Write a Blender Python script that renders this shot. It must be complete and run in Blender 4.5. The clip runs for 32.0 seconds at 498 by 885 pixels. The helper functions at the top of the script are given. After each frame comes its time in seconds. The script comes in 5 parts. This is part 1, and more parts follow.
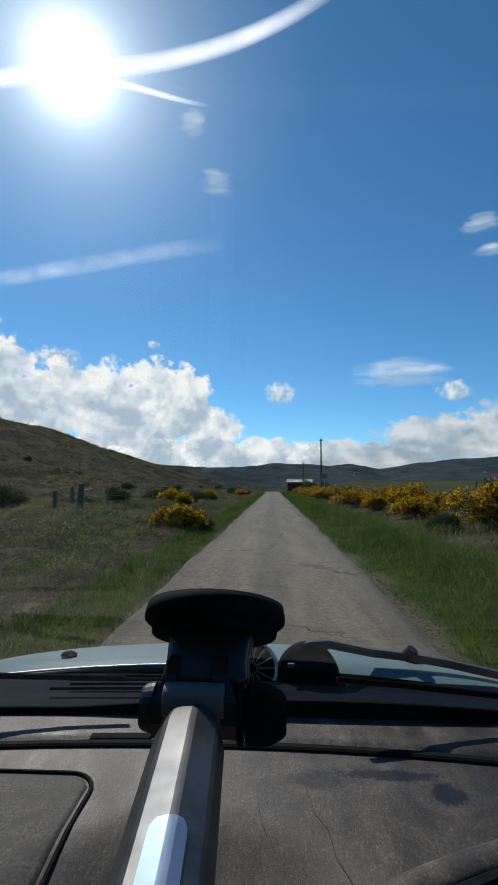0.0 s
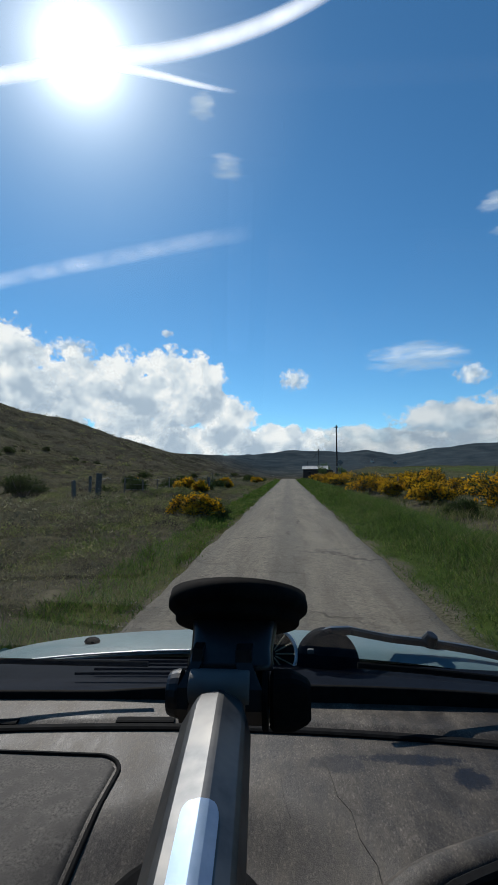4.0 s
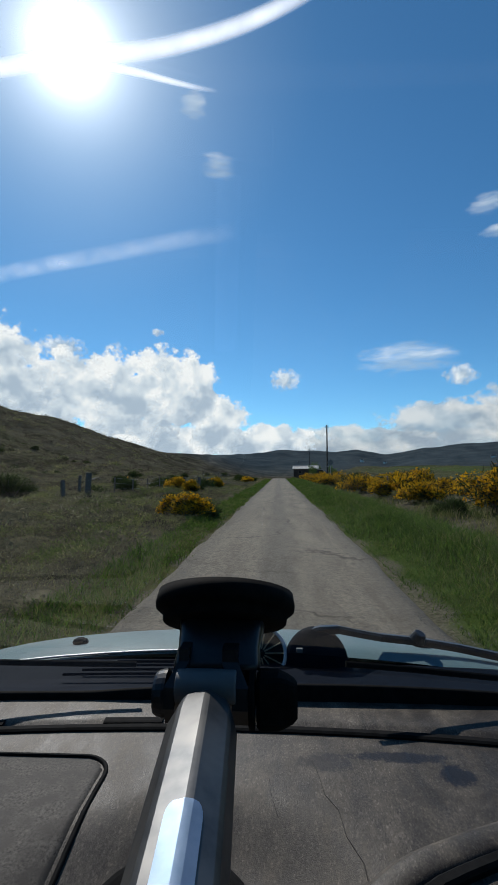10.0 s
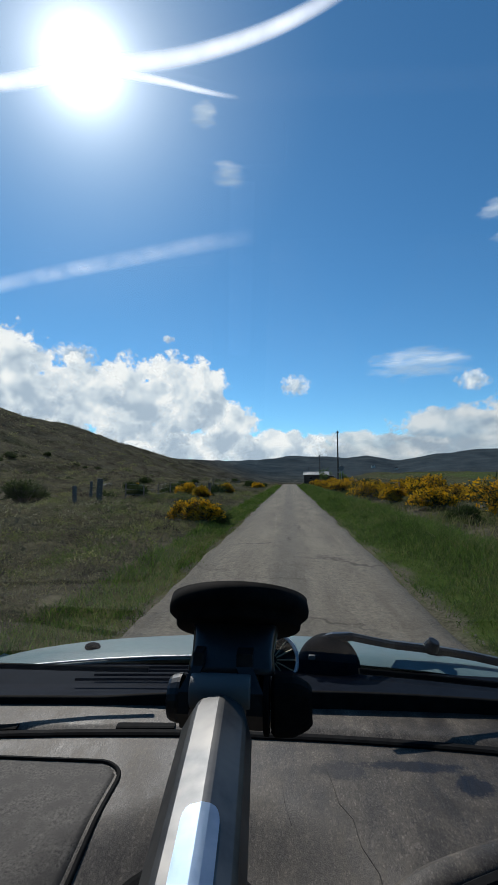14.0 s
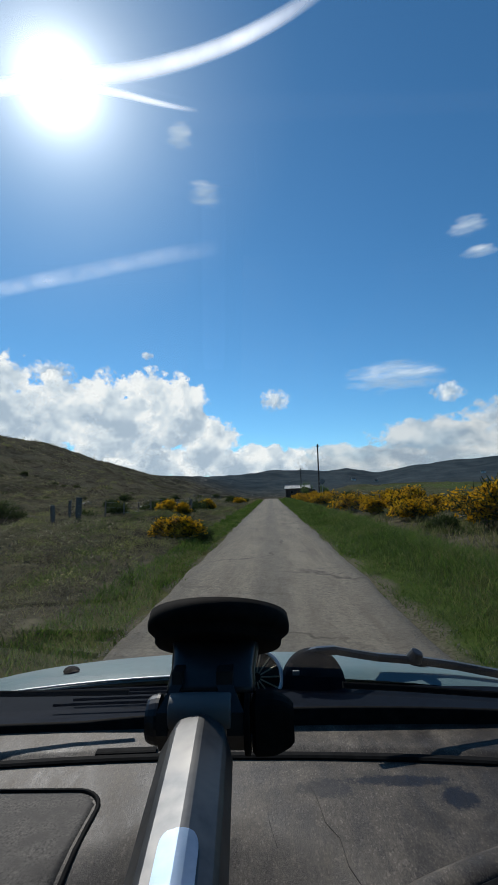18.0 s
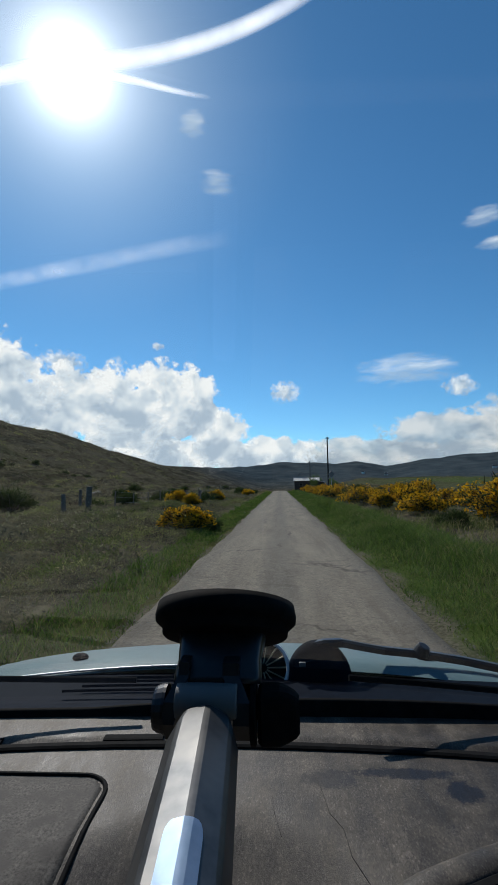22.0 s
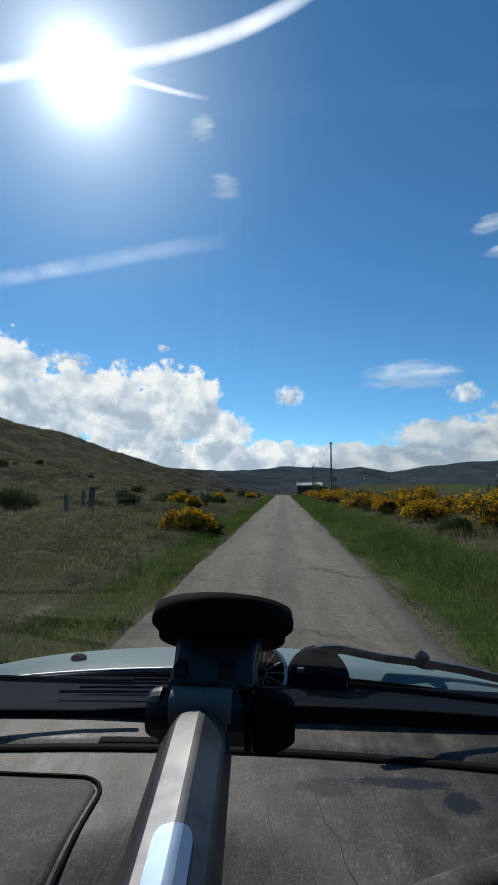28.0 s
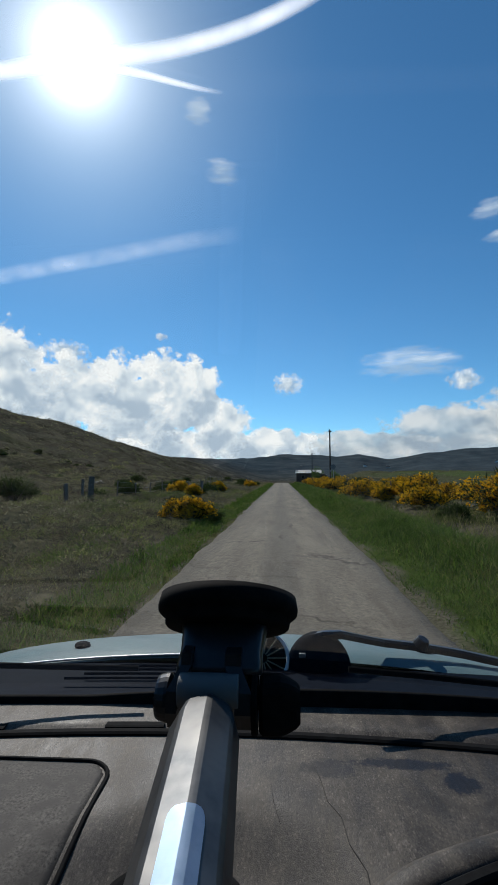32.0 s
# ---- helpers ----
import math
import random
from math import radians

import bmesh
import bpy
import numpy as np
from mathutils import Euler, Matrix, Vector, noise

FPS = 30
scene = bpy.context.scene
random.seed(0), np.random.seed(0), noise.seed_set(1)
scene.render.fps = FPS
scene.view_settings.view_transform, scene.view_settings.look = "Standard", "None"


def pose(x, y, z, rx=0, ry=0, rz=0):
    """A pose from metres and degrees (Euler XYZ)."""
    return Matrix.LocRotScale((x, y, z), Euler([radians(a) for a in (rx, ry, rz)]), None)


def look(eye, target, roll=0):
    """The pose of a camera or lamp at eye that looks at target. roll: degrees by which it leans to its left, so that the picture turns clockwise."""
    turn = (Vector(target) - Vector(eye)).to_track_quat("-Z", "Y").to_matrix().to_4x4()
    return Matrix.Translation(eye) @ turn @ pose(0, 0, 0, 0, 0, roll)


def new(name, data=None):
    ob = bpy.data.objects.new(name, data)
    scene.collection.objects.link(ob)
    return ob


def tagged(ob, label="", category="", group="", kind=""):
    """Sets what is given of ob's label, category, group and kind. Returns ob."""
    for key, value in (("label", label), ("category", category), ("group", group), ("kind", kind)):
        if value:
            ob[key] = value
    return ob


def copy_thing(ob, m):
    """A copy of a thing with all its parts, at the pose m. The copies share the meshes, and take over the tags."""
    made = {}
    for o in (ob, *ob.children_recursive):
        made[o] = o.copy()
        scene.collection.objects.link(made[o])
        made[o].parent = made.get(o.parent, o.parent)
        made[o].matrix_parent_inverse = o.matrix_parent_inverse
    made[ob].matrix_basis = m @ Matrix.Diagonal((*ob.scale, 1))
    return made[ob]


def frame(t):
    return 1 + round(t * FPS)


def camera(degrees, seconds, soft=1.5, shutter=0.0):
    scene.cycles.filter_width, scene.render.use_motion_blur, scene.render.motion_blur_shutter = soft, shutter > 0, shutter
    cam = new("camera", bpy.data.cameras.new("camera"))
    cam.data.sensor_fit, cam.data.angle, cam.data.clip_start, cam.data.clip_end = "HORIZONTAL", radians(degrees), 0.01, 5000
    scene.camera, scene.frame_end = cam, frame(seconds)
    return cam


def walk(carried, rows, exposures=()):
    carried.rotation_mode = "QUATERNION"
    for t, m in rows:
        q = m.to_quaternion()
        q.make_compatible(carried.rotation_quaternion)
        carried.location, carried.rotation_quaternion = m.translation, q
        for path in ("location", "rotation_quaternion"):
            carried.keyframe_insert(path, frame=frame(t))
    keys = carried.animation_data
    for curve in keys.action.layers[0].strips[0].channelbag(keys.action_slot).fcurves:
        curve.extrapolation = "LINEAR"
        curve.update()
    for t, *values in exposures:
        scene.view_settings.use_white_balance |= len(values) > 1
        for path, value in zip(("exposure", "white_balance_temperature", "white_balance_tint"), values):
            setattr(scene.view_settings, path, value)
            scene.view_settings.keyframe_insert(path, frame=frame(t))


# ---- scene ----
# ---- camera and its path ----
cam = camera(55.0, 32.0, soft=1.6)
PATH = [
    (0.0, 0.0005, -0.0054, 1.3974, 2.850, 5.134, -0.331),
    (0.5, -0.0002, -0.0065, 1.3967, 3.868, 3.932, 0.603),
    (1.0, -0.0014, -0.0054, 1.3980, 4.871, 4.208, 0.448),
    (1.5, -0.0022, -0.0057, 1.3979, 4.798, 4.338, 0.558),
    (2.0, -0.0042, -0.0054, 1.3982, 4.556, 4.166, 0.447),
    (2.5, -0.0012, -0.0061, 1.3978, 4.296, 3.341, -0.033),
    (3.0, -0.0035, -0.0058, 1.3981, 4.663, 3.474, 0.689),
    (3.5, -0.0028, -0.0055, 1.3979, 4.676, 3.929, 0.568),
    (4.0, -0.0027, -0.0053, 1.3984, 4.703, 3.649, 0.367),
    (4.5, -0.0017, -0.0057, 1.3976, 4.879, 3.695, 0.497),
    (6.5, -0.0011, -0.0048, 1.3974, 4.101, 3.977, 0.232),
    (7.0, -0.0013, -0.0058, 1.3977, 3.661, 4.746, 0.815),
    (7.5, 0.0003, -0.0055, 1.3982, 4.178, 4.137, 0.289),
    (8.0, -0.0012, -0.0058, 1.3981, 4.436, 3.940, 1.233),
    (8.5, -0.0006, -0.0058, 1.3982, 4.305, 4.517, -0.058),
    (9.0, -0.0008, -0.0038, 1.3981, 4.081, 5.334, 0.251),
    (9.5, 0.0001, -0.0049, 1.3975, 3.665, 4.529, -0.138),
    (10.0, -0.0009, -0.0052, 1.3984, 3.586, 3.593, 0.302),
    (10.5, -0.0003, -0.0053, 1.3978, 3.560, 4.262, 0.676),
    (11.0, 0.0004, -0.0049, 1.3980, 3.327, 3.881, 1.197),
    (11.5, -0.0005, -0.0049, 1.3982, 3.215, 4.528, 0.102),
    (12.0, -0.0017, -0.0036, 1.3978, 3.692, 6.124, -0.271),
    (12.5, -0.0030, -0.0048, 1.3985, 3.654, 5.598, 0.062),
    (13.0, -0.0028, -0.0051, 1.3984, 4.579, 4.608, -0.626),
    (13.5, -0.0008, -0.0048, 1.3971, 4.474, 5.278, -0.781),
    (14.0, -0.0028, -0.0059, 1.3974, 4.825, 4.311, 0.284),
    (14.5, -0.0045, -0.0066, 1.3972, 4.385, 3.415, 0.647),
    (15.0, -0.0020, -0.0051, 1.3967, 4.763, 4.083, 0.327),
    (15.5, -0.0007, -0.0055, 1.3967, 5.066, 3.741, 0.715),
    (17.5, -0.0001, -0.0036, 1.3974, 2.162, 5.963, 1.113),
    (18.0, -0.0003, -0.0049, 1.3964, 2.621, 6.062, 1.618),
    (18.5, 0.0005, -0.0036, 1.3965, 2.959, 5.940, 0.706),
    (19.0, 0.0006, -0.0048, 1.3966, 2.357, 4.963, 1.037),
    (19.5, -0.0010, -0.0057, 1.3960, 3.330, 4.106, -0.141),
    (20.0, -0.0009, -0.0046, 1.3979, 4.311, 4.807, -0.071),
    (20.5, -0.0011, -0.0047, 1.3969, 4.743, 3.770, 0.816),
    (21.0, -0.0006, -0.0049, 1.3974, 4.410, 3.591, 0.165),
    (21.5, -0.0003, -0.0038, 1.3971, 3.973, 4.653, 0.022),
    (22.0, -0.0002, -0.0040, 1.3970, 3.684, 5.093, 0.798),
    (22.5, 0.0001, -0.0039, 1.3969, 3.755, 4.763, -0.171),
    (23.0, -0.0001, -0.0048, 1.3971, 4.004, 3.858, 0.407),
    (23.5, -0.0010, -0.0045, 1.3972, 4.015, 4.641, 0.948),
    (24.0, -0.0007, -0.0046, 1.3977, 3.961, 4.197, 0.171),
    (24.5, -0.0002, -0.0048, 1.3972, 3.878, 3.840, 0.110),
    (25.0, 0.0001, -0.0039, 1.3968, 3.667, 4.393, -0.185),
    (25.5, 0.0000, -0.0051, 1.3972, 3.920, 3.833, 0.440),
    (27.5, -0.0013, -0.0042, 1.3971, 4.076, 4.454, 0.995),
    (28.0, 0.0016, -0.0030, 1.3971, 4.016, 5.512, -0.330),
    (28.5, -0.0001, -0.0034, 1.3967, 4.211, 4.849, -0.167),
    (29.0, -0.0011, -0.0039, 1.3972, 4.049, 5.106, -0.071),
    (29.5, 0.0009, -0.0048, 1.3963, 4.083, 4.366, -0.354),
    (30.0, 0.0004, -0.0046, 1.3974, 3.885, 3.908, 1.435),
    (30.5, 0.0005, -0.0052, 1.3982, 3.722, 3.778, 1.563),
    (31.0, 0.0008, -0.0049, 1.3971, 3.726, 4.591, 0.874),
    (31.5, -0.0022, -0.0038, 1.3975, 3.784, 4.644, 1.029),
    (32.0, -0.0012, -0.0049, 1.3978, 3.913, 4.100, 0.092),
]
walk(cam, [(t, pose(x, y, z, 90 + pitch, roll, yaw)) for t, x, y, z, yaw, pitch, roll in PATH])

# ---- sky and sun ----
SUN = Vector((-0.318, 0.684, 0.657)).normalized()
SUN_EL = math.asin(SUN.z)
SUN_AZ = math.atan2(SUN.x, SUN.y)
world = bpy.data.worlds.new("sky")
scene.world = world
world.use_nodes = True
wn, wl = world.node_tree.nodes, world.node_tree.links
sky = wn.new("ShaderNodeTexSky")
sky.sky_type, sky.sun_disc = "NISHITA", False
sky.sun_elevation, sky.sun_rotation = SUN_EL, SUN_AZ
sky.altitude, sky.air_density, sky.dust_density, sky.ozone_density = 60, 0.72, 0.12, 1.6
wn["Background"].inputs["Strength"].default_value = 0.11
deep = wn.new("ShaderNodeHueSaturation")      # clean, deep blue air after rain
deep.inputs["Saturation"].default_value = 1.08
cool = wn.new("ShaderNodeMix")
cool.data_type, cool.blend_type = "RGBA", "MULTIPLY"
cool.inputs[0].default_value, cool.inputs[7].default_value = 1.0, (0.66, 0.98, 1.1, 1.0)
wl.new(sky.outputs["Color"], cool.inputs[6])
wl.new(cool.outputs[2], deep.inputs["Color"])
wl.new(deep.outputs["Color"], wn["Background"].inputs["Color"])
lamp = bpy.data.lights.new("sun", "SUN")
lamp.energy, lamp.angle, lamp.color = 4.0, radians(0.55), (1.0, 0.97, 0.915)
sun = new("sun", lamp)
sun.matrix_world = look((0, 0, 0), -SUN)
scene.view_settings.exposure = 0.0

rng = np.random.RandomState(7)


# ---- materials ----
class Nodes:
    """A small node tree writer for one material."""

    def __init__(self, name):
        self.m = bpy.data.materials.new(name)
        self.m.use_nodes = True
        self.t = self.m.node_tree
        self.bsdf = self.t.nodes["Principled BSDF"]
        self.out = self.t.nodes["Material Output"]

    def link(self, a, b):
        self.t.links.new(a, b)

    def node(self, kind, **inputs):
        n = self.t.nodes.new("ShaderNode" + kind)
        for k, v in inputs.items():
            self.put(n.inputs[k.replace("_", " ")], v)
        return n

    def put(self, socket, v):
        if isinstance(v, bpy.types.NodeSocket):
            self.link(v, socket)
        else:
            socket.default_value = v

    def pos(self):
        return self.node("TexCoord").outputs["Object"]

    def place(self):
        return self.node("NewGeometry").outputs["Position"]

    def scaled(self, vec, s):
        n = self.node("VectorMath")
        n.operation = "MULTIPLY"
        self.link(vec, n.inputs[0])
        n.inputs[1].default_value = s
        return n.outputs[0]

    def noise(self, vec, scale, detail=4.0, rough=0.55):
        n = self.node("TexNoise", Scale=scale, Detail=detail, Roughness=rough)
        self.link(vec, n.inputs["Vector"])
        return n.outputs["Fac"]

    def math(self, op, a, b=0.0, c=0.0, clamp=False):
        n = self.node("Math")
        n.operation, n.use_clamp = op, clamp
        for i, v in enumerate((a, b, c)):
            self.put(n.inputs[i], v)
        return n.outputs[0]

    def ramp(self, fac, *stops):
        n = self.node("ValToRGB")
        el = n.color_ramp.elements
        while len(el) < len(stops):
            el.new(0.5)
        for e, (p, c) in zip(el, stops):
            e.position = p
            e.color = (*c, 1.0) if isinstance(c, tuple) else (c, c, c, 1.0)
        self.link(fac, n.inputs["Fac"])
        return n.outputs["Color"]

    def mix(self, fac, a, b, mode="MIX"):
        n = self.node("Mix")
        n.data_type, n.blend_type = "RGBA", mode
        self.put(n.inputs[0], fac)
        for s, v in ((n.inputs[6], a), (n.inputs[7], b)):
            self.put(s, (*v, 1.0) if isinstance(v, tuple) and len(v) == 3 else v)
        return n.outputs[2]

    def bump(self, height, strength=0.5, distance=0.01):
        n = self.node("Bump", Strength=strength, Distance=distance)
        self.link(height, n.inputs["Height"])
        self.link(n.outputs[0], self.bsdf.inputs["Normal"])

    def done(self, color=None, rough=0.6, metal=0.0, spec=0.5):
        if color is not None:
            self.put(self.bsdf.inputs["Base Color"], (*color, 1.0) if isinstance(color, tuple) else color)
        self.put(self.bsdf.inputs["Roughness"], rough)
        self.put(self.bsdf.inputs["Metallic"], metal)
        self.put(self.bsdf.inputs["Specular IOR Level"], spec)
        return self.m


def speckled(name, a, b, scale, rough=0.6, metal=0.0, bump=0.2, depth=0.002, spec=0.5, big=None):
    n = Nodes(name)
    p = n.pos()
    f = n.noise(p, scale, 6.0, 0.6)
    c = n.ramp(f, (0.3, a), (0.72, b))
    if big:
        c = n.mix(n.ramp(n.noise(p, big[0], 3.0), (0.42, 0.0), (0.66, 1.0)), c, big[1])
    n.bump(f, bump, depth)
    return n.done(c, rough, metal, spec)


def leafy(name, colors, patch, rough=0.8, spec=0.06):
    """Foliage whose hue wanders from leaf to leaf and from patch to patch."""
    n = Nodes(name)
    isl = n.node("NewGeometry").outputs["Random Per Island"]
    f = n.math("ADD", n.math("MULTIPLY", isl, 0.45), n.math("MULTIPLY", n.noise(n.place(), patch, 3.0), 0.62))
    k = len(colors) - 1
    c = n.ramp(f, *[(0.2 + 0.6 * i / k, col) for i, col in enumerate(colors)])
    n.done(c, rough, 0.0, spec)
    tr = n.node("BsdfTranslucent")
    n.link(c, tr.inputs["Color"])
    mx = n.node("MixShader", Fac=0.5)
    n.link(n.bsdf.outputs[0], mx.inputs[1])
    n.link(tr.outputs[0], mx.inputs[2])
    n.link(mx.outputs[0], n.out.inputs["Surface"])
    return n.m


def make_ground():
    n = Nodes("moor_ground")
    p = n.place()
    sep = n.node("SeparateXYZ")
    n.link(p, sep.inputs[0])
    fine = n.noise(p, 1.6, 8.0, 0.65)
    mid = n.noise(n.scaled(p, (1.0, 0.35, 1.0)), 0.12, 5.0, 0.6)
    wide = n.noise(n.scaled(p, (1.0, 0.45, 1.0)), 0.012, 4.0, 0.6)
    heath = n.ramp(fine, (0.3, (0.034, 0.031, 0.021)), (0.5, (0.078, 0.069, 0.047)), (0.7, (0.15, 0.13, 0.085)))
    grass = n.ramp(fine, (0.3, (0.03, 0.034, 0.011)), (0.7, (0.095, 0.093, 0.034)))
    patches = n.ramp(n.math("ADD", n.math("MULTIPLY", mid, 0.6), n.math("MULTIPLY", wide, 0.5)), (0.55, 0.0), (0.76, 0.85))
    moor = n.mix(patches, heath, grass)
    # hill heather far off
    far = n.ramp(n.noise(n.scaled(p, (1.0, 0.6, 1.0)), 0.035, 8.0, 0.7), (0.36, (0.02, 0.019, 0.015)), (0.5, (0.055, 0.05, 0.039)), (0.64, (0.12, 0.108, 0.082)))
    # blue-grey of the far range: air haze put into the ground colour
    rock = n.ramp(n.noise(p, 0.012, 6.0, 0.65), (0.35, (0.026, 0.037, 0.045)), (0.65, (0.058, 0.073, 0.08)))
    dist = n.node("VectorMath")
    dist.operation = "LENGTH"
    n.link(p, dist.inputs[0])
    c = n.mix(n.ramp(n.math("DIVIDE", dist.outputs["Value"], 1500.0), (0.06, 0.0), (0.5, 1.0)), moor, far)
    clump = n.math("ADD", n.math("MULTIPLY", n.noise(n.scaled(p, (1.0, 0.7, 1.0)), 0.5, 6.0, 0.7), 0.5), n.math("MULTIPLY", n.noise(n.scaled(p, (1.0, 0.5, 1.0)), 0.11, 5.0, 0.65), 0.5))
    c = n.mix(n.ramp(clump, (0.41, 0.7), (0.5, 0.0)), c, (0.016, 0.017, 0.01))
    c = n.mix(n.ramp(clump, (0.53, 0.0), (0.64, 0.5)), c, (0.135, 0.12, 0.078))
    # painted haze takes over with distance
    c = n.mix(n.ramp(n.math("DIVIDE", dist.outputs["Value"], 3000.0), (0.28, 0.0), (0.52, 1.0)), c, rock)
    # pasture in the valley to the east
    field = n.math("MULTIPLY", n.ramp(n.math("DIVIDE", sep.outputs["X"], 200.0), (0.12, 0.0), (0.5, 1.0)),
                   n.ramp(n.math("DIVIDE", sep.outputs["Y"], 1500.0), (0.08, 0.0), (0.2, 1.0), (0.62, 1.0), (0.8, 0.0)))
    green = n.ramp(n.noise(n.scaled(p, (0.5, 1.4, 1.0)), 0.02, 3.0), (0.38, (0.05, 0.052, 0.024)), (0.62, (0.07, 0.1, 0.034)))
    c = n.mix(n.math("MULTIPLY", field, 0.9), c, green)
    # short grass of the verges
    ax = n.math("ABSOLUTE", n.math("ADD", sep.outputs["X"], n.math("MULTIPLY", n.math("SUBTRACT", n.noise(p, 0.5), 0.5), 1.6)))
    ax = n.math("MULTIPLY_ADD", n.math("LESS_THAN", sep.outputs["X"], 0.0), n.math("MULTIPLY", n.math("SUBTRACT", ax, 1.6), 1.2), ax)
    near = n.ramp(n.math("DIVIDE", sep.outputs["Y"], 300.0), (0.35, 1.0), (0.6, 0.0))
    verge = n.math("MULTIPLY", near, n.ramp(n.math("DIVIDE", ax, 10.0), (0.24, 1.0), (0.37, 0.0)))
    lush = n.ramp(fine, (0.32, (0.022, 0.034, 0.008)), (0.7, (0.07, 0.098, 0.024)))
    thin = n.ramp(fine, (0.32, (0.034, 0.036, 0.013)), (0.7, (0.1, 0.1, 0.04)))
    c = n.mix(verge, c, n.mix(n.math("LESS_THAN", sep.outputs["X"], 0.0), lush, thin))
    # bare grit beside the tarmac
    grit = n.math("MULTIPLY", near, n.ramp(n.math("DIVIDE", ax, 10.0), (0.15, 0.8), (0.172, 0.0)))
    c = n.mix(grit, c, n.ramp(n.noise(p, 25.0, 4.0), (0.35, (0.06, 0.05, 0.035)), (0.65, (0.15, 0.13, 0.1))))
    n.bump(fine, 0.5, 0.1)
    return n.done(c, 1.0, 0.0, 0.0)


def make_asphalt():
    n = Nodes("worn_asphalt")
    p = n.place()
    sep = n.node("SeparateXYZ")
    n.link(p, sep.inputs[0])
    grain = n.noise(p, 38.0, 4.0, 0.75)
    stone = n.node("TexVoronoi", Scale=27.0)
    n.link(p, stone.inputs["Vector"])
    wear = n.noise(n.scaled(p, (1.0, 0.16, 1.0)), 0.9, 5.0, 0.6)
    wide = n.noise(n.scaled(p, (1.0, 0.5, 1.0)), 0.28, 3.0)
    c = n.ramp(n.math("ADD", n.math("MULTIPLY", grain, 0.6), n.math("MULTIPLY", n.noise(p, 13.0, 4.0, 0.7), 0.4)), (0.37, (0.078, 0.068, 0.056)), (0.63, (0.295, 0.263, 0.22)))
    c = n.mix(n.ramp(stone.outputs["Distance"], (0.0, 0.55), (0.42, 0.0)), c, (0.34, 0.32, 0.285))
    c = n.mix(n.ramp(wear, (0.42, 0.0), (0.7, 0.5)), c, (0.115, 0.103, 0.09))
    c = n.mix(n.ramp(wide, (0.45, 0.0), (0.62, 0.45)), c, (0.25, 0.225, 0.19))
    blotch = n.noise(n.scaled(p, (1.0, 0.12, 1.0)), 2.6, 6.0, 0.72)
    c = n.mix(n.ramp(blotch, (0.36, 0.5), (0.52, 0.0)), c, (0.105, 0.092, 0.078))
    c = n.mix(n.ramp(blotch, (0.54, 0.0), (0.72, 0.4)), c, (0.28, 0.25, 0.21))
    # a darker crown between two paler wheel tracks
    tr = n.math("COSINE", n.math("MULTIPLY", n.math("ADD", sep.outputs["X"], 0.05), 4.3))
    c = n.mix(n.math("MULTIPLY", n.ramp(tr, (0.1, 0.0), (0.85, 1.0)), 0.34), c, (0.085, 0.083, 0.08))
    # fine cracks
    ck = n.node("TexVoronoi", Scale=0.55)
    ck.feature = "DISTANCE_TO_EDGE"
    wob = n.node("VectorMath")
    wob.operation = "ADD"
    n.link(p, wob.inputs[0])
    nz = n.node("TexNoise", Scale=2.2, Detail=4.0)
    n.link(p, nz.inputs["Vector"])
    n.link(n.scaled(nz.outputs["Color"], (0.9, 0.9, 0.0)), wob.inputs[1])
    n.link(wob.outputs[0], ck.inputs["Vector"])
    gate = n.ramp(n.noise(p, 0.35, 2.0), (0.47, 0.0), (0.58, 0.8))
    c = n.mix(n.math("MULTIPLY", n.ramp(ck.outputs["Distance"], (0.0, 1.0), (0.025, 0.0)), gate), c, (0.05, 0.047, 0.044))
    c = n.mix(1.0, c, (0.87, 0.82, 0.745), "MULTIPLY")
    n.bump(n.math("ADD", grain, n.math("MULTIPLY", stone.outputs["Distance"], -0.6)), 0.55, 0.012)
    return n.done(c, 0.9, 0.0, 0.12)


